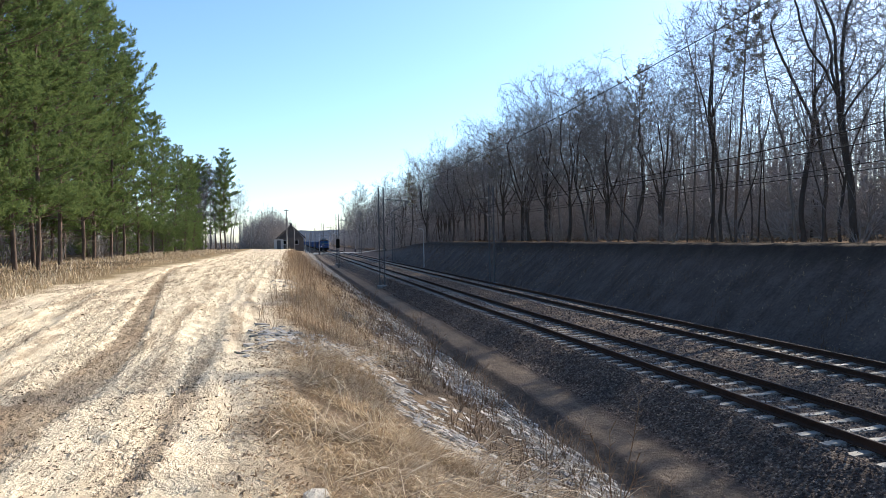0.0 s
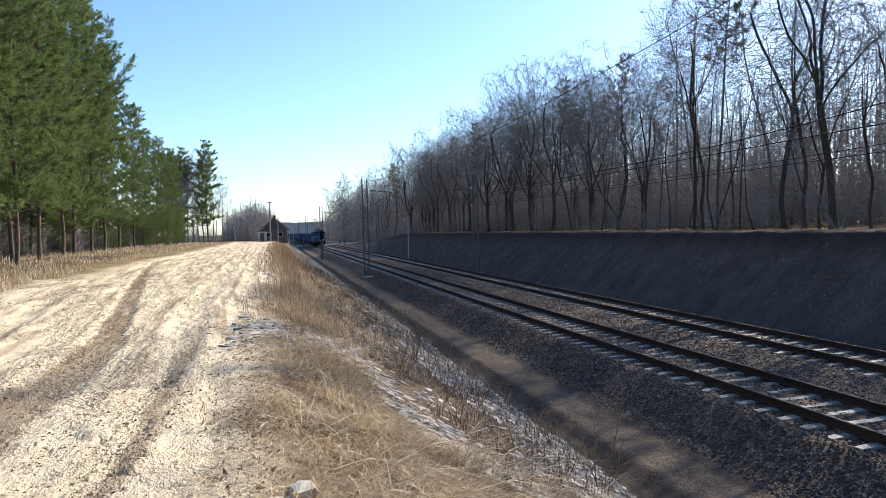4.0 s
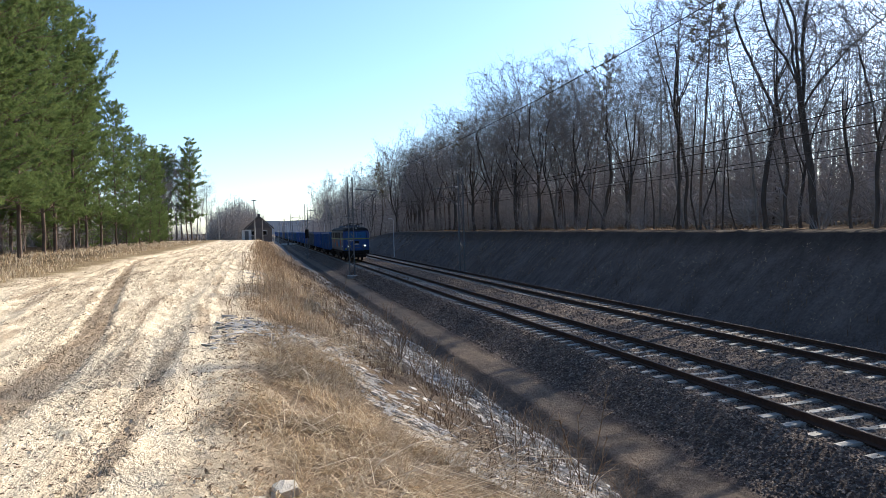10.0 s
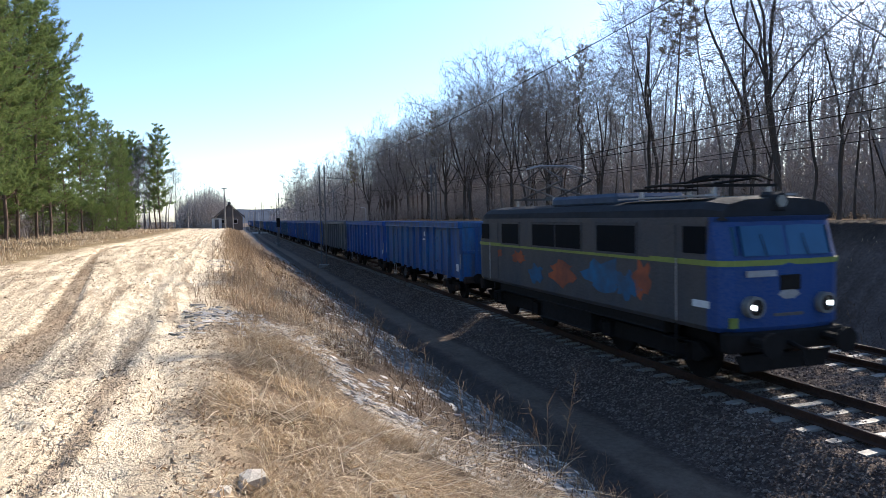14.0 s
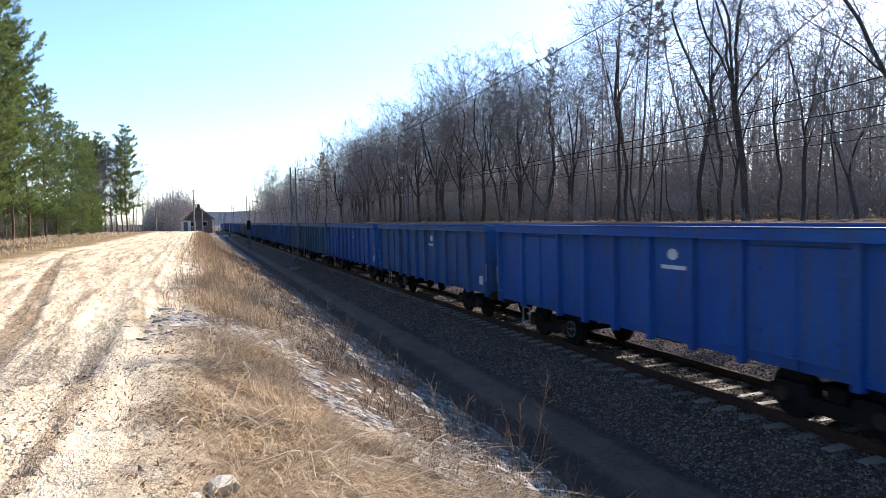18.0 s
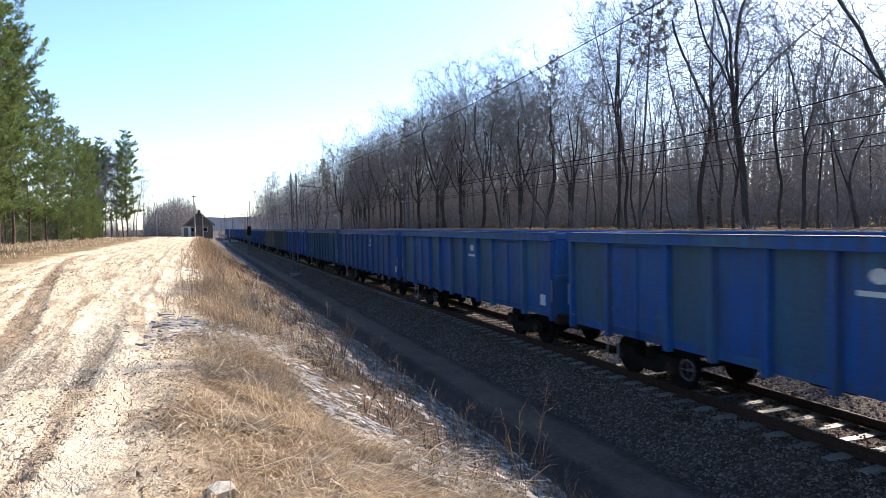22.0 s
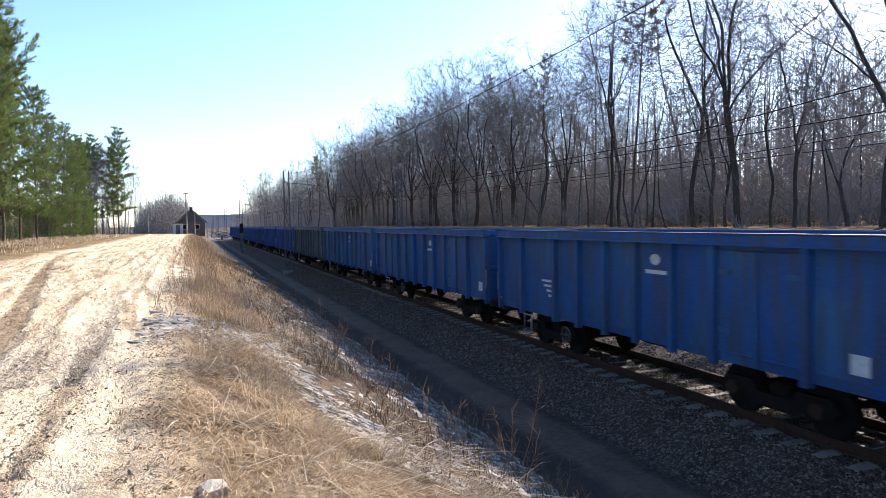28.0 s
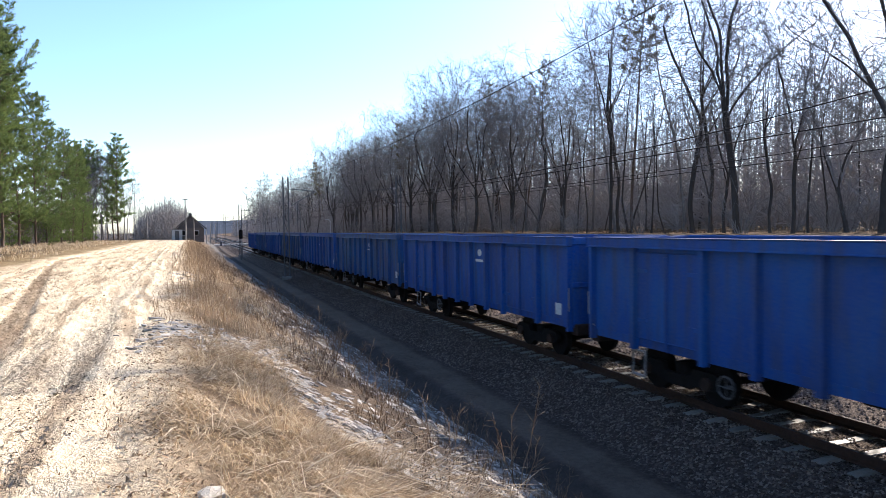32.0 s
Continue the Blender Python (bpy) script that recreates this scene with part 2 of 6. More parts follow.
MAT_PINEBARK = plain("pine_bark", (.2, .145, .11), (.09, .07, .055), 8.0, 0.95, bump=0.8, dist=0.03, vary=0.4, stretch=(1, 1, .3))
MAT_NEEDLE = island("pine_needles", (.14, .19, .062), (.225, .275, .088), (.085, .128, .05), 0.9, 0.42)
MAT_STEEL = plain("galvanised_steel", (.14, .14, .145), (.085, .085, .085), 10.0, 0.65, 0.3, 0.1)
MAT_WIRE = plain("contact_wire", (.05, .046, .042), (.035, .032, .03), 10.0, 0.85, 0.0, 0)
MAT_WALL = plain("house_plaster", (.55, .54, .52), (.42, .41, .4), 4.0, 0.9)
MAT_BOARDS = plain("dark_boards", (.16, .14, .125), (.1, .085, .075), 4.0, 0.9)
MAT_ROOF = plain("roof_sheet", (.12, .11, .11), (.08, .075, .075), 4.0, 0.8)
MAT_BLACK = plain("running_gear", (.02, .018, .017), (.012, .011, .01), 8.0, 0.8)


def painted(name, base, other, amount, rust=0.25, gloss=0.6):
    """Weathered wagon paint: faded patches, grime from below and rust streaks."""
    k = Nodes(name)
    info = k.add("ObjectInfo")
    shift = k.add("VectorMath")
    k.link(k.coords(), shift.inputs[0])
    k.link(k.math("MULTIPLY", info.outputs["Random"], 40.0), shift.inputs[1])
    k.co = shift.outputs[0]
    fine = k.noise(22.0, 5.0, 0.6)
    patch = k.noise(0.7, 3.0, 0.6, (1, .8, .55), 0.45, 0.72)
    streak = k.noise(5.0, 4.0, 0.6, (1, 1, .1), 0.42, 0.66)
    col = k.mix(k.math("MULTIPLY", patch, amount), base, other)
    col = k.mix(k.math("MULTIPLY", streak, rust), col, (.045, .04, .042))
    col = k.mix(k.math("MULTIPLY", fine, 0.18), col, (.16, .17, .18))
    k.bump(k.noise(1.6, 2.0, 0.5), 0.25, 0.05)
    return k.done(col, gloss)


PAINT = {"bright": painted("bright_blue_paint", (.003, .056, .28), (.014, .1, .32), 0.7, 0.5),
         "steel": painted("faded_blue_paint", (.005, .06, .235), (.03, .115, .25), 0.8, 0.7),
         "dark": painted("grey_green_paint", (.05, .07, .09), (.075, .1, .13), 0.7, 0.4),
         "teal": painted("teal_blue_paint", (.012, .066, .145), (.03, .1, .18), 0.7, 0.5),
         "patch": painted("patched_blue_paint", (.006, .068, .27), (.05, .13, .19), 0.85, 0.65),
         "repaint": painted("grey_teal_repaint", (.03, .08, .14), (.015, .09, .22), 0.8, 0.4),
         "brown": painted("grey_brown_paint", (.12, .11, .1), (.17, .16, .145), 0.7, 0.4)}


# ---- mesh helpers ----
def mesh_of(name, verts, faces, mats=(), slots=None, smooth=False):
    me = bpy.data.meshes.new(name)
    me.from_pydata([tuple(v) for v in verts] if not isinstance(verts, np.ndarray) else verts.tolist(), [], faces if isinstance(faces, list) else faces.tolist())
    for m in mats:
        me.materials.append(m)
    if slots is not None:
        me.polygons.foreach_set("material_index", slots)
    if smooth:
        me.polygons.foreach_set("use_smooth", [True] * len(me.polygons))
    me.update()
    return me


class Solid:
    """Gathers boxes, tubes and prisms for one mesh."""

    def __init__(self):
        self.v, self.f = [], []

    def box(self, x0, x1, y0, y1, z0, z1, m=None):
        b = len(self.v)
        for p in ((x0, y0, z0), (x1, y0, z0), (x1, y1, z0), (x0, y1, z0), (x0, y0, z1), (x1, y0, z1), (x1, y1, z1), (x0, y1, z1)):
            p = Vector(p)
            self.v.append(tuple(m @ p) if m else tuple(p))
        for q in ((0, 3, 2, 1), (4, 5, 6, 7), (0, 1, 5, 4), (1, 2, 6, 5), (2, 3, 7, 6), (3, 0, 4, 7)):
            self.f.append(tuple(b + i for i in q))
        return self

    def soft(self, x0, x1, y0, y1, z0, z1, r=0.02, m=None):
        """A box with its edges chamfered by r."""
        bm = bmesh.new()
        bmesh.ops.create_cube(bm, size=1.0)
        for v in bm.verts:
            v.co = Vector(((x0 + x1) / 2 + v.co.x * (x1 - x0), (y0 + y1) / 2 + v.co.y * (y1 - y0), (z0 + z1) / 2 + v.co.z * (z1 - z0)))
        bmesh.ops.bevel(bm, geom=list(bm.edges), offset=r, segments=1, affect="EDGES", profile=0.5)
        return self.take(bm, m)

    def take(self, bm, m=None):
        b = len(self.v)
        bm.verts.index_update()
        for v in bm.verts:
            self.v.append(tuple(m @ v.co) if m else tuple(v.co))
        for f in bm.faces:
            self.f.append(tuple(b + v.index for v in f.verts))
        bm.free()
        return self

    def tube(self, pts, r, n=6, caps=True):
        """A round bar along points; r is one radius or one for each point."""
        pts = [Vector(p) for p in pts]
        rs = r if isinstance(r, (list, tuple)) else [r] * len(pts)
        b = len(self.v)
        for i, p in enumerate(pts):
            d = (pts[min(i + 1, len(pts) - 1)] - pts[max(i - 1, 0)]).normalized()
            side = d.cross(Vector((0, 0, 1)) if abs(d.z) < 0.9 else Vector((1, 0, 0))).normalized()
            up = side.cross(d)
            for j in range(n):
                a = 2 * math.pi * j / n
                self.v.append(tuple(p + (side * math.cos(a) + up * math.sin(a)) * rs[i]))
        for i in range(len(pts) - 1):
            for j in range(n):
                self.f.append((b + i * n + j, b + i * n + (j + 1) % n, b + (i + 1) * n + (j + 1) % n, b + (i + 1) * n + j))
        if caps:
            self.f.append(tuple(b + j for j in reversed(range(n))))
            self.f.append(tuple(b + (len(pts) - 1) * n + j for j in range(n)))
        return self

    def sweep(self, profile, path):
        """A closed (u, w) outline carried along (origin, u axis, w axis) stations."""
        b, n = len(self.v), len(profile)
        for o, u, w in path:
            o, u, w = Vector(o), Vector(u), Vector(w)
            for a, c in profile:
                self.v.append(tuple(o + u * a + w * c))
        for i in range(len(path) - 1):
            for j in range(n):
                self.f.append((b + i * n + j, b + i * n + (j + 1) % n, b + (i + 1) * n + (j + 1) % n, b + (i + 1) * n + j))
        self.f.append(tuple(b + j for j in reversed(range(n))))
        self.f.append(tuple(b + (len(path) - 1) * n + j for j in range(n)))
        return self

    def mesh(self, name, mat, smooth=False):
        me = mesh_of(name, self.v, self.f, (mat,), smooth=smooth)
        bm = bmesh.new()
        bm.from_mesh(me)
        bmesh.ops.recalc_face_normals(bm, faces=bm.faces)
        bm.to_mesh(me)
        bm.free()
        return me


def part(name, solid, material, parent, label="", at=None, smooth=False):
    """One mesh object under a thing or part; solid may be a ready mesh."""
    ob = new(name, solid.mesh(name, material, smooth) if isinstance(solid, Solid) else solid)
    ob.parent = parent
    if at is not None:
        ob.matrix_basis = at
    if label:
        tagged(ob, label)
    return ob


def thing(name, label, category, group="", kind="", at=None, data=None):
    ob = tagged(new(name, data), label, category, group, kind)
    if at is not None:
        ob.matrix_basis = at
    return ob


def fbm(x, y, scale=1.0, octaves=4, seed=0):
    """Smooth value noise from -1 to 1 over arrays of plan coordinates."""
    out, amp, tot = np.zeros(np.broadcast(x, y).shape), 1.0, 0.0
    for o in range(octaves):
        fx, fy = x * scale * 2 ** o + 37.7 * o + seed * 11.3, y * scale * 2 ** o + 91.1 * o + seed * 7.9
        ix, iy = np.floor(fx), np.floor(fy)
        u, w = fx - ix, fy - iy
        u, w = u * u * (3 - 2 * u), w * w * (3 - 2 * w)

        def h(a, b):
            s = np.sin(a * 127.1 + b * 311.7 + seed * 53.3) * 43758.5453
            return (s - np.floor(s)) * 2 - 1
        out = out + amp * ((h(ix, iy) * (1 - u) + h(ix + 1, iy) * u) * (1 - w) + (h(ix, iy + 1) * (1 - u) + h(ix + 1, iy + 1) * u) * w)
        tot, amp = tot + amp, amp * 0.5
    return out / tot


def ease(x, a, b):
    s = np.clip((x - a) / (b - a), 0, 1)
    return s * s * (3 - 2 * s)


# ---- the lie of the land ----
SECTION_X = (-3000, -60, -24, -14, -8, -1.0, -0.2, 0.7, 3.0, 5.3, 5.55, 5.75, 5.95, 6.32, 7.3, 7.75, 8.85, 16.3, 17.3, 18.5, 22.55, 22.7, 23.4, 30, 70, 3000)
SECTION_Z = (3.0, 2.6, 2.3, 2.1, 1.97, 1.95, 1.9, 1.55, 0.45, -0.72, -0.9, -0.97, -0.97, -0.82, -0.8, -0.74, -0.205, -0.205, -0.75, -0.7, 3.0, 3.05, 3.07, 3.1, 3.4, 4.0)


def land(x, y, fine=True):
    x, y = np.asarray(x, float), np.asarray(y, float)
    z = np.interp(x, SECTION_X, SECTION_Z)
    z_flat = np.interp(x, (-3000, -40, 0, 6, 17, 25, 80, 3000), (3.0, 1.6, 0.9, -0.3, -0.3, 0.6, 2.5, 4.0))
    z = z + (z_flat - z) * np.where(x > 12, ease(y, 105, 190), ease(y, 155, 200)) * np.where(y > 0, 1, 0)
    z = z + 0.12 * fbm(x, y, 0.25, 3, 1) * np.where((x > 5.2) & (x < 17), 0.15, np.where((x > 21) & (x < 25), 0.35, 1.0))
    bank = ease(x, 0.2, 1.5) * (1 - ease(x, 5.2, 6.0))
    z = z + bank * 0.22 * fbm(x, y, 0.9, 3, 2)
    farbank = ease(x, 17.5, 19) * (1 - ease(x, 20.8, 22.2))
    z = z + farbank * (0.12 * fbm(x * .5, y, 0.5, 2, 3) + 0.11 * fbm(x * .6, y, 1.9, 3, 13))
    if fine:
        sand = ease(x, -10, -8.5) * (1 - ease(x, -0.9, -0.1))
        z = z + sand * (0.03 * fbm(x, y, 1.3, 3, 4) + 0.028 * fbm(x, y, 4.2, 2, 5) - 0.012 * ease(fbm(x, y, 3.4, 2, 8), .12, .3) - 0.018 * ease(fbm(x, y, 6.5, 2, 14), .16, .28) * ease(fbm(x, y * .4, .9, 2, 16), -.1, .2) - 0.02 * ease(fbm(x, y, 8.5, 1, 15), .35, .55))
        z = z + (1 - sand) * 0.03 * fbm(x, y, 3.0, 3, 6) * np.where((x > 5.4) & (x < 16.8), 0.4, 1)
        for k, (w, d) in enumerate(((0.34, 0.042), (0.25, 0.03), (0.26, 0.045), (0.2, 0.025))):
            width = rut_half(y) if k == 0 else w
            off = (x - rut_x(y, k) - 0.06 * fbm(x * 0, y, 0.7, 2, 9 + k)) / width
            if k == 0:                       # pressed flat, with a steep lip on the railway's side
                floor_ = ease(off, -1.5, -.6) * (1 - ease(off, .7, 1.25))
                z = z - sand * d * floor_ + sand * .012 * np.exp(-((off - 1.22) / .2) ** 2) + sand * .02 * np.exp(-((off + 1.5) / .3) ** 2)
            else:
                floor_ = np.exp(-off ** 2)
                z = z - sand * d * floor_ + sand * d * 0.8 * np.exp(-(np.abs(off) - 1.6) ** 2 * 4)
            tread = np.sin(y * 2 * math.pi / 0.19 + np.abs(off) * 2.5)
            z = z + sand * floor_ * 0.02 * tread * (y < 16)
    return z


def build_ground():
    xs = np.unique(np.round(np.concatenate([-np.geomspace(14, 3000, 34), np.arange(-14, -9, 0.4), np.arange(-9, -5, 0.1), np.arange(-5, 0.5, 0.045), np.arange(0.5, 5.4, 0.12), np.arange(5.4, 6.5, 0.06),
                                            np.arange(6.5, 9.2, 0.15), np.arange(9.5, 16.5, 1.0), np.arange(16.5, 21.5, 0.25), np.arange(21.5, 25, 0.15), np.geomspace(25, 3000, 36)]), 3))
    ys = np.unique(np.round(np.concatenate([np.arange(-40, 1, 2.0), np.arange(1, 3, 0.25), 3 + np.cumsum(np.geomspace(0.038, 1.9, 370)), ]), 3))
    ys = np.concatenate([ys, np.geomspace(ys[-1] + 3, 4000, 46)])
    ys = np.concatenate([[-3000, -800, -200, -80], ys])
    gx, gy = np.meshgrid(xs, ys)
    gz = land(gx, gy)
    v = np.stack([gx, gy, gz], -1).reshape(-1, 3)
    ny, nx = gx.shape
    i = (np.arange(ny - 1)[:, None] * nx + np.arange(nx - 1)[None]).ravel()
    f = np.stack([i, i + 1, i + nx + 1, i + nx], 1)
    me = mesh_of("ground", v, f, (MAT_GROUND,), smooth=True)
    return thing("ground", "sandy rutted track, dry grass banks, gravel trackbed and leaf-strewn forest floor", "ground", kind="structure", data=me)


build_ground()


# ---- railway ----
RAIL_OUT = ((-.075, -.17), (.075, -.17), (.075, -.155), (.012, -.13), (.012, -.045), (.036, -.036), (.036, -.004), (.03, 0), (-.03, 0), (-.036, -.004), (-.036, -.036), (-.012, -.045), (-.012, -.13), (-.075, -.155))
Y0, Y1 = -30.0, 520.0


def sleeper_mesh():
    s = Solid()
    prof = ((-.14, 0), (.14, 0), (.085, 1), (-.085, 1))
    rows = ((-1.26, -.185), (-1.0, -.165), (-.55, -.165), (-.35, -.195), (.35, -.195), (.55, -.165), (1.0, -.165), (1.26, -.185))
    for x, top in rows:
        for a, c in prof:
            s.v.append((x, a, -0.36 + c * (top + 0.36)))
    n = len(rows)
    for i in range(n - 1):
        for j in range(4):
            s.f.append((i * 4 + j, i * 4 + (j + 1) % 4, i * 4 + 4 + (j + 1) % 4, i * 4 + 4 + j))
    s.f.append((3, 2, 1, 0))
    s.f.append(tuple((n - 1) * 4 + j for j in range(4)))
    return s.mesh("sleeper", MAT_CONCRETE)


def build_track(x, label):
    t = thing("railway_track", label, "railway track", "railway tracks", "structure", pose(x, 0, 0))
    for side in (-.7535, .7535):
        s = Solid().sweep(RAIL_OUT, [((side, Y0, 0), (1, 0, 0), (0, 0, 1)), ((side, Y1, 0), (1, 0, 0), (0, 0, 1))])
        rail = part("rail", s, MAT_RAIL, t)
        part("running_surface", Solid().box(side - .022, side + .022, Y0, Y1, .0005, .003), MAT_RAILTOP, rail, "polished steel rail head")
    sm = sleeper_mesh()
    rng = random.Random(int(x * 10))
    rest = Solid()
    y = 3.0
    while y < 420:
        m = pose(rng.uniform(-.012, .012), y, rng.uniform(-.008, .004), 0, 0, rng.uniform(-.5, .5))
        if y < 75:
            part("sleeper", sm, None, t, at=m)
        else:
            b = len(rest.v)
            rest.v += [tuple(m @ v.co) for v in sm.vertices]
            rest.f += [tuple(b + i for i in p.vertices) for p in sm.polygons]
        y += 0.6
    tagged(part("distant_sleepers", rest, MAT_CONCRETE, t, "pale concrete sleepers far along the line"), kind="stuff")
    return t


build_track(HEAD, "steel rails on pale concrete sleepers in dark gravel")
build_track(FAR, "second line of steel rails on concrete sleepers")


# ---- trees ----
def tubes(segs, sides):
    """Tapered bars for many (start, end, r0, r1) rows at once."""
    a = np.array([s[0] for s in segs], float)
    b = np.array([s[1] for s in segs], float)
    ra, rb = np.array([s[2] for s in segs]), np.array([s[3] for s in segs])
    d = b - a
    d /= np.linalg.norm(d, axis=1, keepdims=True) + 1e-9
    ref = np.where(np.abs(d[:, 2:3]) < 0.9, np.array([[0, 0, 1.0]]), np.array([[1.0, 0, 0]]))
    u = np.cross(d, ref)
    u /= np.linalg.norm(u, axis=1, keepdims=True) + 1e-9
    w = np.cross(u, d)
    ang = np.arange(sides) * 2 * math.pi / sides
    ring = u[:, None] * np.cos(ang)[None, :, None] + w[:, None] * np.sin(ang)[None, :, None]
    v = np.stack([a[:, None] + ring * ra[:, None, None], b[:, None] + ring * rb[:, None, None]], 1).reshape(-1, 3)
    n = len(segs)
    base = (np.arange(n) * 2 * sides)[:, None]
    j = np.arange(sides)[None]
    f = np.stack([base + j, base + (j + 1) % sides, base + sides + (j + 1) % sides, base + sides + j], -1).reshape(-1, 4)
    return v, f


def limb(rng, p, d, length, r, n, up, wob):
    """A crooked tapering limb: its points, directions and radii."""
    pts = [(p, d, r)]
    for i in range(n):
        d = (d + Vector((rng.gauss(0, wob), rng.gauss(0, wob), rng.gauss(0, wob) + up))).normalized()
        p = p + d * (length / n)
        pts.append((p, d, max(r * (1 - (i + 1) / n * 0.82), 0.004)))
    return pts


def aside(rng, d, angle):
    """d turned by an angle to a side of its own choosing."""
    s = d.cross(Vector((rng.gauss(0, 1), rng.gauss(0, 1), rng.gauss(0, 1)))).normalized()
    return (d * math.cos(angle) + s * math.sin(angle)).normalized()


def ribbons(segs, seed):
    """Flat slivers for the finest twigs, each turned at random."""
    nr = np.random.RandomState(seed)
    a = np.array([s[0] for s in segs], float)
    b = np.array([s[1] for s in segs], float)
    r = np.array([s[2] for s in segs])[:, None]
    side = np.cross(b - a, nr.normal(0, 1, a.shape))
    side /= np.linalg.norm(side, axis=1, keepdims=True) + 1e-9
    v = np.stack([a - side * r, a + side * r, b + side * r * .55, b - side * r * .55], 1).reshape(-1, 3)
    return v, np.arange(len(segs) * 4).reshape(-1, 4)


def bare_tree(seed, height, girth, kind, lean=.04):
    """Trunk and crown meshes of a leafless tree: 'birch' is slim with drooping twigs, 'pole' is a thin forest stem."""
    rng = random.Random(seed)
    trunk, crown, fine = [], [], []
    up = Vector((rng.gauss(0, lean), rng.gauss(0, lean), 1)).normalized()
    stems = [limb(rng, Vector((0, 0, -0.25)), up, height * 0.95, girth, 14, 0.02, {"birch": .05, "pole": .07}[kind])]
    trunk.append((Vector((0, 0, -.4)), stems[0][0][0] + Vector((0, 0, .5)), girth * 1.5, girth * 0.98))
    first = {"birch": .3, "pole": .35}[kind]
    count = {"birch": 28, "pole": 16}[kind] + 1
    for stem in stems:
        for (p, d, r), (q, e, s) in zip(stem, stem[1:]):
            trunk.append((p, q, r, s))
        for i in range(count):
            h = first + (0.99 - first) * (i + rng.random()) / count
            j = min(int(h * 14), 13)
            p = stem[j][0].lerp(stem[j + 1][0], h * 14 - j)
            r = max(stem[j][2] * rng.uniform(.25, .45), .016)
            ln = height * {"birch": .2, "pole": .17}[kind] * (1.25 - h) * rng.uniform(.6, 1.25) + 0.8
            arm = limb(rng, p, aside(rng, stem[j][1], rng.uniform(.4, .85)), ln, r, 6, .075 if kind != "birch" else .04, .17)
            for (p0, d0, r0), (p1, d1, r1) in zip(arm, arm[1:]):
                (trunk if r0 > 0.05 else crown).append((p0, p1, r0, max(r1, .008)))
            for k in range({"birch": 9, "pole": 7}[kind]):
                a = rng.uniform(.18, 1.0) * 6
                q = min(int(a), 5)
                p2 = arm[q][0].lerp(arm[q + 1][0], a - q)
                l2 = ln * rng.uniform(.25, .5) * (1.15 - a / 9) + .2
                sub = limb(rng, p2, aside(rng, arm[q][1], rng.uniform(.4, .95)), l2, max(arm[q][2] * .45, .009), 2, .06 if kind != "birch" else -.03, .2)
                for (p0, d0, r0), (p1, d1, r1) in zip(sub, sub[1:]):
                    crown.append((p0, p1, r0, max(r1, .005)))
                for m in range({"birch": 9, "pole": 4}[kind]):
                    b = rng.uniform(.1, 1.0) * 2
                    q2 = min(int(b), 1)
                    p3 = sub[q2][0].lerp(sub[q2 + 1][0], b - q2)
                    tw = limb(rng, p3, aside(rng, sub[q2][1], rng.uniform(.3, .95)), rng.uniform(.35, 1.1) * (0.65 + ln / 8), .011, 2, .06 if kind != "birch" else -.14, .25)
                    fine += [(p0, p1, .0055) for (p0, d0, r0), (p1, d1, r1) in zip(tw, tw[1:])]
    tv, tf = tubes(trunk, 7)
    cv, cf = tubes(crown, 3)
    fv, ff = ribbons(fine, seed)
    me = mesh_of("crown", np.concatenate([cv, fv]), np.concatenate([cf, ff + len(cv)]), (MAT_TWIG,))
    return mesh_of("trunk", tv, tf, (MAT_BIRCH if kind == "birch" else MAT_BARK,), smooth=True), me


